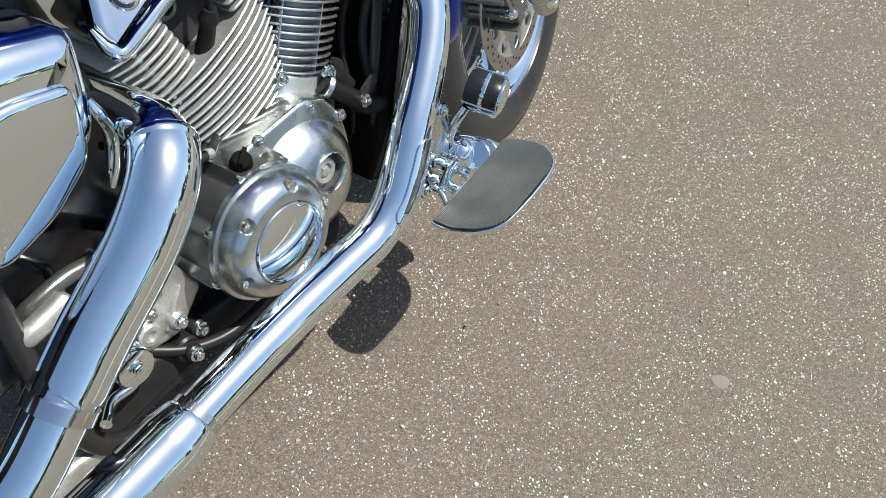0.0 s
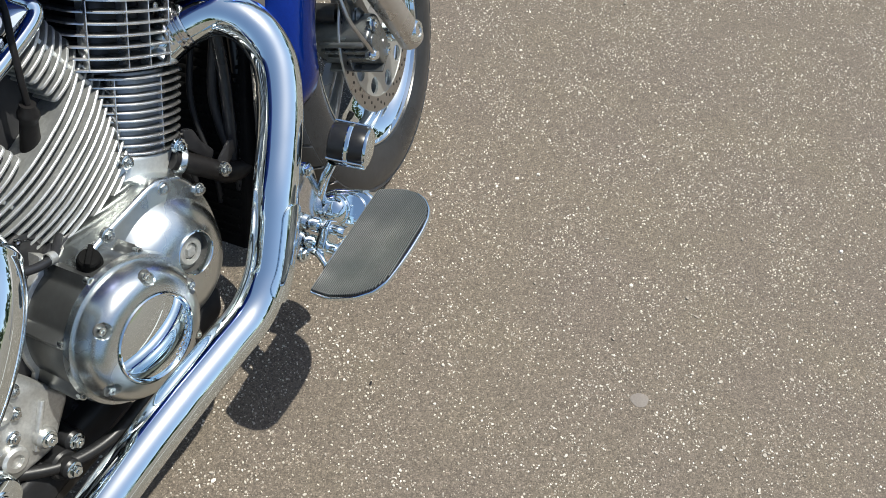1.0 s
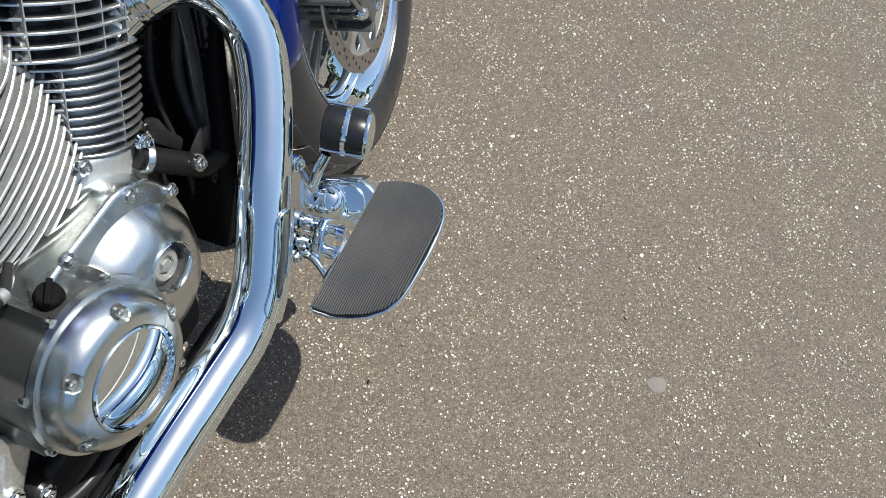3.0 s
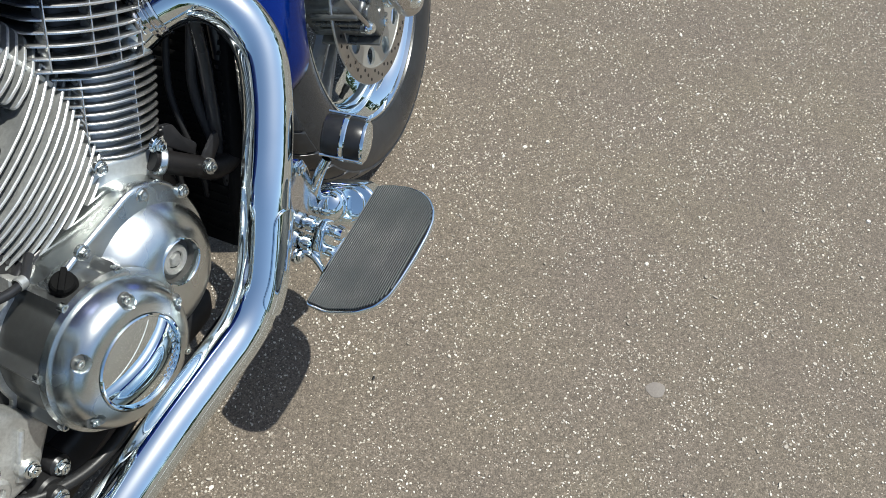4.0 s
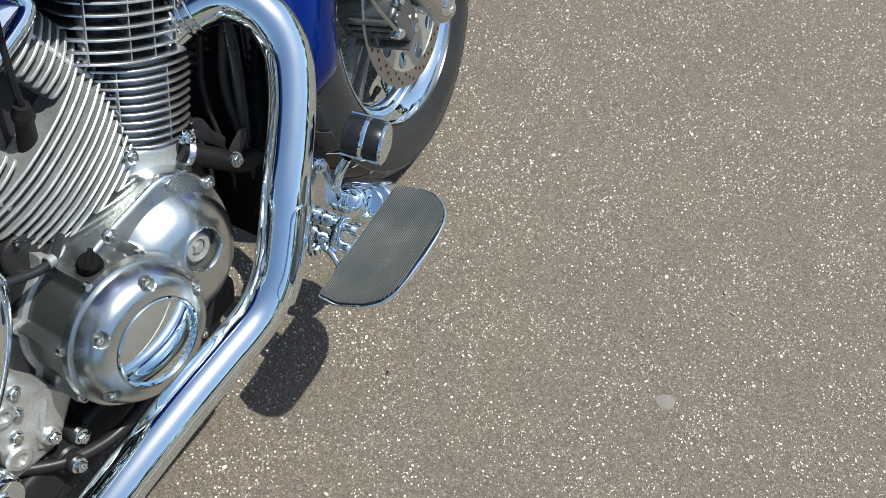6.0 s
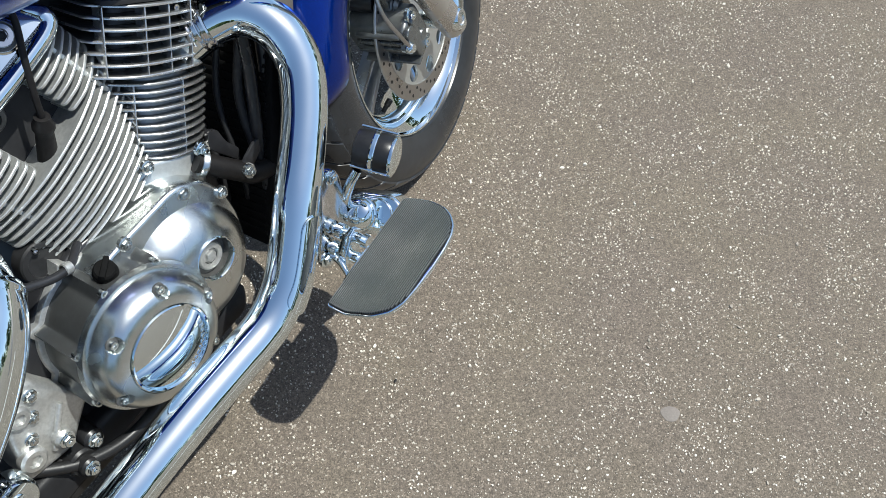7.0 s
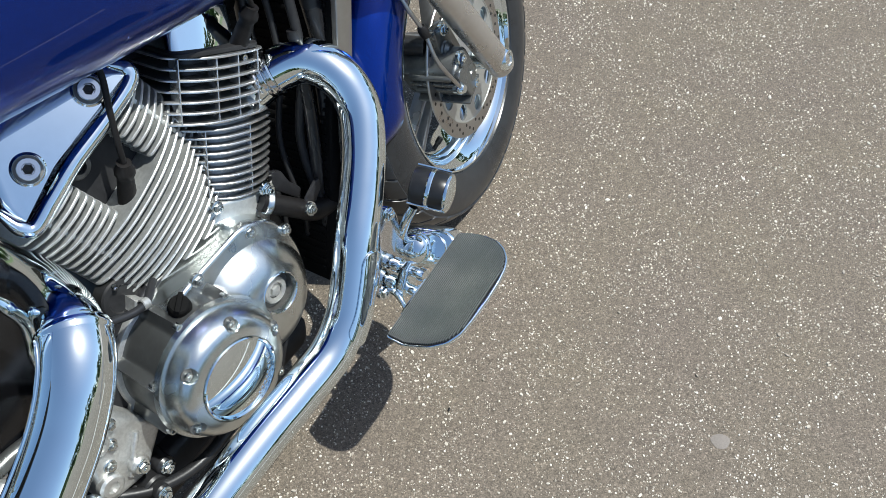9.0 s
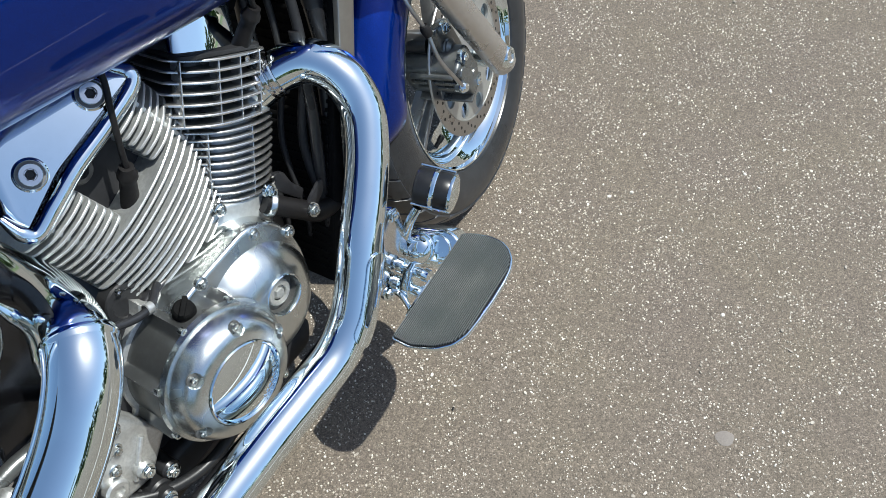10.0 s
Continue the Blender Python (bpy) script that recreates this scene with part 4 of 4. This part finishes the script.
# carrier with slots between bridges
bm = bmesh.new()
SLOTS, SPAN = 10, 2 * pi / 10
for side_h in (0.0684, 0.0636):
    for k in range(SLOTS):
        inner, outer = [], []
        for j in range(32):
            a = 2 * pi * j / 32
            u, v = cos(a), sin(a)
            big = 1 / max(abs(u), abs(v))
            for ring, du, dv in ((inner, u * 0.24, v * 0.42), (outer, u * big * 0.5, v * big * 0.5)):
                ang, r = SPAN * (k + 0.3 + du), 0.101 + 0.0375 * dv
                ring.append(bm.verts.new(WS @ Vector((r * cos(ang), r * sin(ang), side_h))))
        deep = [bm.verts.new(v.co - (WS.to_3x3() @ Vector((0, 0, 0.0048)))) for v in inner] if side_h > 0.066 else None
        for j in range(32):
            n = (j + 1) % 32
            bm.faces.new((inner[j], outer[j], outer[n], inner[n]))
            if deep:
                bm.faces.new((deep[j], inner[j], inner[n], deep[n]))
lathe(bm, [(0.05, 0.0636), (0.05, 0.0684), (0.0823, 0.0684), (0.0823, 0.0636)], WS, 96, True)
lathe(bm, [(0.1195, 0.0628), (0.1195, 0.0694), (0.1215, 0.0694), (0.1215, 0.0628)], WS, 96, True)
part("disc_carrier", bm, CARRIER, tyre)
# Thin black discs on the ring stand in for the dark of drilled holes.
hole = bmesh.new()
lathe(hole, [(0.0032, 0.0), (0.0032, 0.0004), (0.0, 0.0004)], Matrix(), 10)
HOLE = mesh_of("dark_hole_disc", hole, PLASTIC)
for k in range(60):
    a = 2 * pi * k / 60
    r = (0.127, 0.134, 0.141)[k % 3]
    repeat("dark_hole_disc", HOLE, tyre, WS @ Matrix.Rotation(a, 4, "Z") @ Matrix.Translation((r, 0, 0.0684)))

# fork
RAKE = Vector((0, -sin(radians(24)), cos(radians(24))))
for s in (1, -1):
    bm = bmesh.new()
    base = Vector((0.128 * s, 0.002, -0.004))
    run = [base + RAKE * d for d in (-0.028, -0.02, 0.0, 0.06, 0.18, 0.34, 0.42)]
    tube(bm, [WHEEL_M @ q for q in run], lambda u: 0.0245 * (0.55 + 0.45 * min(1, u * 8)), 48, 28)
    leg = part("fork_leg", bm, FORK, bike, "silver lower fork leg")
    bm = bmesh.new()
    tube(bm, [WHEEL_M @ (base + RAKE * d) for d in (0.41, 0.5, 0.72)], 0.0195, 12, 24)
    part("fork_tube", bm, CHROME, leg)
bm = bmesh.new()
lathe(bm, [(0, 0.075), (0.012, 0.075), (0.012, 0.085), (0.02, 0.088), (0.02, 0.150), (0.017, 0.155), (0.0115, 0.155), (0.0115, 0.151), (0.006, 0.150), (0, 0.150)], WS, 24)
part("axle_nut", bm, CHROME, bike, "chrome front axle nut")

# caliper
CAL = WS @ Matrix.Translation((-0.094, 0.053, 0)) @ Matrix.Rotation(radians(18), 4, "Z")
bm = bmesh.new()
prism(bm, rounded([(-0.033, -0.036), (0.030, -0.038), (0.034, 0.030), (0.012, 0.038), (-0.028, 0.034)], 0.012, 5), 0.012, 0.122, CAL, 0.009, 5)
cal = part("brake_caliper", bm, GREY, bike, "grey front brake caliper with hose")
for z, x0, x1 in ((0.024, 0.030, 0.112), (0.006, 0.024, 0.118), (-0.012, 0.030, 0.114)):
    bm = bmesh.new()
    box(bm, (0.010, 0.010, x1 - x0), CAL @ Matrix.Translation((-0.031, z, (x0 + x1) / 2)), 0.0035)
    part("ridge", bm, GREY, cal)
bm = bmesh.new()
box(bm, (0.060, 0.006, 0.104), CAL @ Matrix.Translation((-0.012, -0.040, 0.074)), 0.002)
part("lower_flange", bm, GREY, cal)
bm = bmesh.new()
prism(bm, rounded([(-0.030, -0.036), (-0.006, -0.038), (0.004, 0.016), (-0.018, 0.034), (-0.032, 0.026)], 0.008, 5), 0.118, 0.128, CAL, 0.003, 3)
part("end_plate", bm, GREY, cal)
bm = bmesh.new()
tube(bm, [WHEEL_M @ Vector(q) for q in ((-0.03, -0.095, 0.110), (0.01, -0.093, 0.106), (0.055, -0.088, 0.100))], 0.0165, 12, 20)
part("slider_pin", bm, BLACK, cal)
bm = bmesh.new()
lathe(bm, [(0.0, 0.052)] + [(0.0135 + 0.0035 * (k % 2), 0.055 + 0.0042 * k) for k in range(10)] + [(0.010, 0.098), (0.0, 0.098)], WHEEL_M @ side(0, -0.080, 0.088), 28)
part("rubber_boot", bm, GREY, cal)
for y, z, r in ((-0.098, 0.075, 0.012), (-0.086, 0.037, 0.011)):
    bm = bmesh.new()
    lathe(bm, [(r, 0.115), (r, 0.126), (r * 0.85, 0.1285), (r * 0.3, 0.1285), (0, 0.1275)], WHEEL_M @ side(0, y, z), 28)
    part("piston_cap", bm, GREY, cal)
bm = bmesh.new()
prism(bm, rounded([(-0.10, 0.14), (-0.05, 0.13), (-0.03, 0.05), (-0.075, 0.02), (-0.095, 0.07)], 0.012, 4), 0.072, 0.086, WS, 0.003)
part("bracket", bm, GREY, cal)
for y, z in ((-0.059, 0.047), (-0.072, 0.125), (-0.085, 0.02), (-0.1, 0.088)):
    repeat("bolt", HEX_CHROME, cal, WHEEL_M @ side(0.122 if y < -0.08 else 0.088, y, z))
bm = bmesh.new()
tube(bm, [WHEEL_M @ Vector(q) for q in ((0.126, -0.132, 0.050), (0.129, -0.150, 0.085), (0.122, -0.165, 0.140), (0.112, -0.157, 0.190), (0.10, -0.162, 0.248), (0.07, -0.14, 0.32))], 0.0034, 36, 12)
hose = part("brake_hose", bm, STEEL, cal, "braided steel brake hose")
bm = bmesh.new()
lathe(bm, [(0.003, -0.010), (0.0075, -0.010), (0.0085, -0.004), (0.0085, 0.004), (0.0065, 0.010), (0.003, 0.010)], WHEEL_M @ along((0.112, -0.157, 0.190), (-0.16, 0.0, 0.8)), 18)
part("grommet", bm, RUBBER, hose)
bm = bmesh.new()
lathe(bm, [(0, 0.104), (0.009, 0.104), (0.009, 0.112), (0.0105, 0.112), (0.0105, 0.118), (0.007, 0.124), (0, 0.124)], WHEEL_M @ side(0.008, -0.130, 0.046), 16)
part("banjo_bolt", bm, CHROME, cal)


def build_fender():
    bm = bmesh.new()
    rings = []
    n = 60
    for i in range(n):
        u = i / (n - 1)
        phi = radians(30 + 140 * u)
        tip = min(1.0, (1 - u) / 0.10)
        grow = sqrt(max(0.0, 1 - (1 - tip) ** 2)) * 0.75 + 0.25
        row = []
        for d in (0.0, -0.0025):
            for k in range(17):
                v = -1 + 2 * k / 16
                a = v * 1.62
                x = 0.088 * sin(max(-pi / 2, min(pi / 2, a))) * grow
                drop = 0.062 * (1 - cos(max(-pi / 2, min(pi / 2, a)))) + max(0, abs(v) - 0.8) * 0.11
                r = 0.352 + d - drop * (0.5 + 0.5 * grow)
                row.append(bm.verts.new(WHEEL_M @ Vector((x * (1 + d * 8), r * cos(phi), r * sin(phi)))))
        rings.append(row)
    for a, b in zip(rings, rings[1:]):
        for k in range(16):
            bm.faces.new((a[k], a[k + 1], b[k + 1], b[k]))
            bm.faces.new((a[17 + k], b[17 + k], b[18 + k], a[18 + k]))
        bm.faces.new((a[0], b[0], b[17], a[17]))
        bm.faces.new((a[16], a[33], b[33], b[16]))
    for row in (rings[0], rings[-1]):
        for k in range(16):
            bm.faces.new((row[k], row[k + 1], row[18 + k], row[17 + k]))
    return part("front_fender", bm, BLUE, bike, "glossy metallic blue front fender", 50)


build_fender()

# ================= frame, radiator and plumbing =================
bm = bmesh.new()
for s in (1, -1):
    tube(bm, [(0.05 * s, -0.235, 0.80), (0.075 * s, -0.265, 0.60), (0.10 * s, -0.335, 0.30), (0.115 * s, -0.40, 0.175), (0.12 * s, -0.50, 0.135), (0.125 * s, -0.80, 0.135), (0.125 * s, -1.0, 0.15), (0.12 * s, -1.06, 0.25), (0.11 * s, -1.04, 0.5)], 0.0155, 90, 16)
part("frame", bm, BLACK, bike, "glossy black tubular steel frame")
RAD = pose(-0.03, -0.315, 0.44, -28, 0, 0)
bm = bmesh.new()
# The radiator is black; the shade over it is added by the darker colour.
box(bm, (0.27, 0.036, 0.56), RAD, 0.004)
radiator = part("radiator", bm, PITCH, bike, "black radiator behind the front wheel")
for k in range(38):
    bm = bmesh.new()
    box(bm, (0.25, 0.003, 0.006), RAD @ Matrix.Translation((0, -0.019, -0.26 + 0.0139 * k)), 0.0008)
    part("slat", bm, PITCH, radiator)
bm = bmesh.new()
prism(bm, rounded([(-0.216, 0.697), (-0.186, 0.676), (-0.262, 0.520), (-0.345, 0.350), (-0.386, 0.262), (-0.398, 0.268), (-0.360, 0.362), (-0.286, 0.541)], 0.006, 4), 0.112, 0.122, SIDE, 0.002, 3)
part("shroud", bm, STRIP, radiator, "smooth side cover coloured like the asphalt it mirrors")
bm = bmesh.new()
tube(bm, [(0.076, -0.488, 0.402), (0.083, -0.476, 0.387), (0.090, -0.460, 0.368), (0.094, -0.444, 0.349), (0.098, -0.425, 0.328), (0.085, -0.37, 0.30)], 0.0155, 30, 18)
hose = part("coolant_hose", bm, RUBBER, bike, "black rubber coolant hose with clamp")
repeat("bolt", HEX_BOLT, hose, side(0.112, -0.440, 0.352))
bm = bmesh.new()
lathe(bm, [(0.012, 0.0), (0.019, 0.0), (0.020, 0.002), (0.020, 0.008), (0.018, 0.010), (0.012, 0.010)], along((0.078, -0.484, 0.397), (0.42, 0.62, -0.66)), 28)
part("flange", bm, POLISHED, hose)
repeat("bolt", HEX_CHROME, neck, side(0.082, -0.473, 0.414))
repeat("bolt", HEX_BOLT, neck, side(0.066, -0.548, 0.442))

bm = bmesh.new()
prism(bm, rounded([(-0.446, 0.42), (-0.431, 0.41), (-0.427, 0.383), (-0.412, 0.356), (-0.425, 0.345), (-0.457, 0.393)], 0.006, 3), 0.062, 0.070, SIDE, 0.002, 2)
part("stay", bm, BLACK, bike, "black steel stay behind the front cylinder")
bm = bmesh.new()
prism(bm, rounded([(-0.447, 0.351), (-0.431, 0.363), (-0.404, 0.374), (-0.395, 0.372), (-0.401, 0.355), (-0.433, 0.336)], 0.004, 3), 0.096, 0.101, SIDE, 0.0015, 2)
blade = part("lever_blade", bm, BLACK, bike, "black lever blade beside the coolant hose")
bm = bmesh.new()
lathe(bm, [(0.0, 0.085), (0.010, 0.085), (0.010, 0.097), (0.0125, 0.098), (0.0125, 0.106), (0.008, 0.112), (0.0, 0.113)], side(0, -0.437, 0.345), 20)
part("pivot", bm, CAST, blade)
for run in ([(0.082, -0.318, 0.585), (0.085, -0.342, 0.492), (0.085, -0.355, 0.447), (0.084, -0.380, 0.376), (0.080, -0.405, 0.300)], [(0.082, -0.290, 0.545), (0.085, -0.320, 0.460), (0.085, -0.349, 0.378), (0.080, -0.375, 0.300)]):
    bm = bmesh.new()
    tube(bm, run, 0.0095, 24, 14)
    part("down_tube", bm, BLACK, bike, "thin black tube along the frame")

bm = bmesh.new()
tube(bm, [(0.05, -0.82, 0.50), (0.085, -0.79, 0.47), (0.092, -0.749, 0.443), (0.088, -0.715, 0.430), (0.06, -0.68, 0.425)], 0.0058, 30, 14)
breather = part("breather_hose", bm, BLACK, bike, "thin black breather hose above the clutch housing")
bm = bmesh.new()
lathe(bm, [(0.0064, -0.006), (0.0082, -0.005), (0.0082, 0.005), (0.0064, 0.006)], along((0.088, -0.716, 0.4305), (-0.1, 0.6, -0.3)), 18)
part("hose_clip", bm, CAST, breather)
bm = bmesh.new()
lathe(bm, [(0.0, 0.02), (0.031, 0.02), (0.031, 0.040), (0.029, 0.043), (0.022, 0.044), (0.020, 0.041), (0.0, 0.041)], side(0, -0.722, 0.425), 40)
starter = part("starter_cover", bm, PLASTIC, bike, "round black cover behind the clutch housing")
repeat("bolt", SOCKET_BOLT_SMALL, starter, side(0.043, -0.722, 0.450))

# swing arm bracket and clutter under the clutch
bm = bmesh.new()
prism(bm, rounded([(-0.838, 0.345), (-0.80, 0.25), (-0.86, 0.20), (-0.93, 0.215), (-0.905, 0.30), (-0.87, 0.36)], 0.012, 4), 0.03, 0.085, SIDE, 0.008, 3)
bracket = part("engine_bracket", bm, CAST, bike, "cast aluminium engine mounting bracket")
for y, z in ((-0.852, 0.325), (-0.868, 0.297), (-0.888, 0.270)):
    repeat("bolt", HEX_BOLT, bracket, side(0.085, y, z))
bm = bmesh.new()
box(bm, (0.008, 0.008, 0.070), pose(0.088, -0.856, 0.2555, -40.7, 0, 0), 0.002)
part("rib", bm, CAST, bracket)
for y, z, r in ((-0.880, 0.315, 0.016), (-0.905, 0.245, 0.019)):
    bm = bmesh.new()
    lathe(bm, [(r, 0.08), (r, 0.091), (r * 0.8, 0.094), (r * 0.5, 0.094), (r * 0.45, 0.089), (0, 0.089)], side(0, y, z), 24)
    part("boss", bm, CAST, bracket)
for y, z in ((-0.861, 0.236), (-0.838, 0.196)):
    bm = bmesh.new()
    lathe(bm, [(0.015, 0.05), (0.015, 0.095), (0.012, 0.099), (0, 0.099)], side(0, y, z), 20)
    stub = part("mount_stub", bm, CAST if z > 0.2 else BLACK, bracket)
    repeat("bolt", HEX_CHROME, stub, side(0.099, y, z))
bm = bmesh.new()
lathe(bm, [(0.0, 0.050), (0.022, 0.050), (0.022, 0.096), (0.019, 0.100), (0.0145, 0.100), (0.0145, 0.112), (0.012, 0.115), (0.0, 0.115)], side(0, -0.868, 0.180), 28)
sleeve = part("mount_sleeve", bm, PLASTIC, bike, "black rubber mounting sleeve with a steel bolt")
repeat("bolt", HEX_CHROME, sleeve, side(0.115, -0.868, 0.180))
bm = bmesh.new()
tube(bm, [(0.06, -0.93, 0.22), (0.10, -0.87, 0.185), (0.12, -0.80, 0.17), (0.11, -0.70, 0.165)], 0.009, 30, 16)
part("drain_hose", bm, PLASTIC, bike, "black rubber hose under the engine")
bm = bmesh.new()
tube(bm, [(0.03, -0.90, 0.36), (0.05, -1.05, 0.34), (0.06, -1.35, 0.31)], lambda u: 0.03, 20, 20)
part("swing_arm", bm, BLACK, bike, "black swing arm")
bm = bmesh.new()
prism(bm, rounded([(-0.80, 0.62), (-0.79, 0.40), (-0.92, 0.34), (-1.30, 0.36), (-1.32, 0.735), (-0.82, 0.735)], 0.03, 4), -0.12, 0.045, SIDE, 0.01, 3)
part("battery_box", bm, GLOSS_BLACK, bike, "black plastic battery box")

REAR_AXLE = side(0, -1.60, 0.315)
bm = bmesh.new()
lathe(bm, [(0.19, -0.066), (0.225, -0.080), (0.27, -0.082), (0.298, -0.066), (0.312, -0.035), (0.315, 0.0), (0.312, 0.035), (0.298, 0.066), (0.27, 0.082), (0.225, 0.080), (0.19, 0.066)], REAR_AXLE, 80, True)
rear_tyre = part("rear_wheel", bm, TYRE, bike, "rear wheel with black tyre, mostly out of sight")
bm = bmesh.new()
lathe(bm, [(0.17, -0.03), (0.188, -0.068), (0.20, -0.072), (0.20, 0.072), (0.188, 0.068), (0.17, 0.03)], REAR_AXLE, 64, True)
lathe(bm, [(0.0, -0.03), (0.172, -0.012), (0.172, 0.012), (0.06, 0.03), (0.05, 0.06), (0.0, 0.06)], REAR_AXLE, 48)
part("rim", bm, WHEEL, rear_tyre)
bm = bmesh.new()
prism(bm, rounded([(-1.14, 0.76), (-1.18, 0.83), (-1.3, 0.85), (-1.68, 0.85), (-1.70, 0.76)], 0.03, 4), -0.14, 0.13, SIDE, 0.03, 5)
part("seat", bm, PLASTIC, bike, "black seat behind the fuel tank")
# Added block that darkens the view of the ground below the engine.
bm = bmesh.new()
prism(bm, rounded([(-0.54, 0.12), (-0.52, 0.17), (-0.60, 0.19), (-1.02, 0.20), (-1.06, 0.12)], 0.02, 4), -0.10, 0.085, SIDE, 0.01, 3)
part("under_engine_filler", bm, DARK, bike, "black filler block for the dark under the engine")
bm = bmesh.new()
tube(bm, [(0.11, -1.045, 0.400), (0.118, -1.036, 0.402), (0.12, -1.01, 0.407), (0.12, -0.985, 0.411), (0.118, -0.976, 0.412)], lambda u: 0.015 * (0.55 + 0.45 * min(1, 6 * min(u, 1 - u))), 24, 18)
peg2 = part("passenger_peg", bm, CAST, bike, "grey passenger foot peg behind the exhaust")
bm = bmesh.new()
tube(bm, [(0.03, -0.955, 0.40), (0.06, -0.965, 0.408), (0.10, -0.978, 0.412)], 0.009, 14, 12)
part("peg_bracket", bm, CHROME_DULL, peg2)
bm = bmesh.new()
tube(bm, [(0.09, -1.03, 0.405), (0.10, -1.008, 0.418), (0.10, -0.958, 0.421), (0.095, -0.898, 0.406), (0.06, -0.86, 0.39)], 0.011, 26, 14)
part("arm", bm, GREY, peg2)
bm = bmesh.new()
lathe(bm, [(0.0, 0.09), (0.030, 0.09), (0.030, 0.118), (0.027, 0.123), (0.018, 0.125), (0.0, 0.125)], side(0, -0.953, 0.247), 32)
hanger = part("exhaust_hanger", bm, CHROME, bike, "chrome exhaust hanger with a bolt")
repeat("bolt", HEX_CHROME, hanger, side(0.125, -0.953, 0.250))
bm = bmesh.new()
tube(bm, [(0.105, -0.93, 0.235), (0.115, -0.965, 0.222), (0.12, -1.0, 0.228), (0.15, -1.03, 0.235)], 0.008, 20, 12)
part("strap", bm, CHROME, hanger)
bm = bmesh.new()
prism(bm, rounded([(-1.03, 0.175), (-1.04, 0.11), (-1.12, 0.10), (-1.15, 0.16), (-1.09, 0.19)], 0.015, 4), 0.06, 0.125, SIDE, 0.01, 3)
part("stand_bracket", bm, CAST, bike, "cast bracket low on the frame")
# cables in the shade behind the front cylinder
for x, dy, r in ((0.04, 0.0, 0.005), (0.075, 0.012, 0.0075), (0.0, -0.01, 0.006)):
    bm = bmesh.new()
    tube(bm, [(x, -0.30 + dy, 0.70), (x + 0.01, -0.335 + dy, 0.55), (x - 0.01, -0.385 + dy, 0.42), (x + 0.015, -0.42 + dy, 0.30), (x, -0.44 + dy, 0.20)], r, 30, 12)
    part("cable", bm, DARK, bike, "black cable behind the front cylinder")
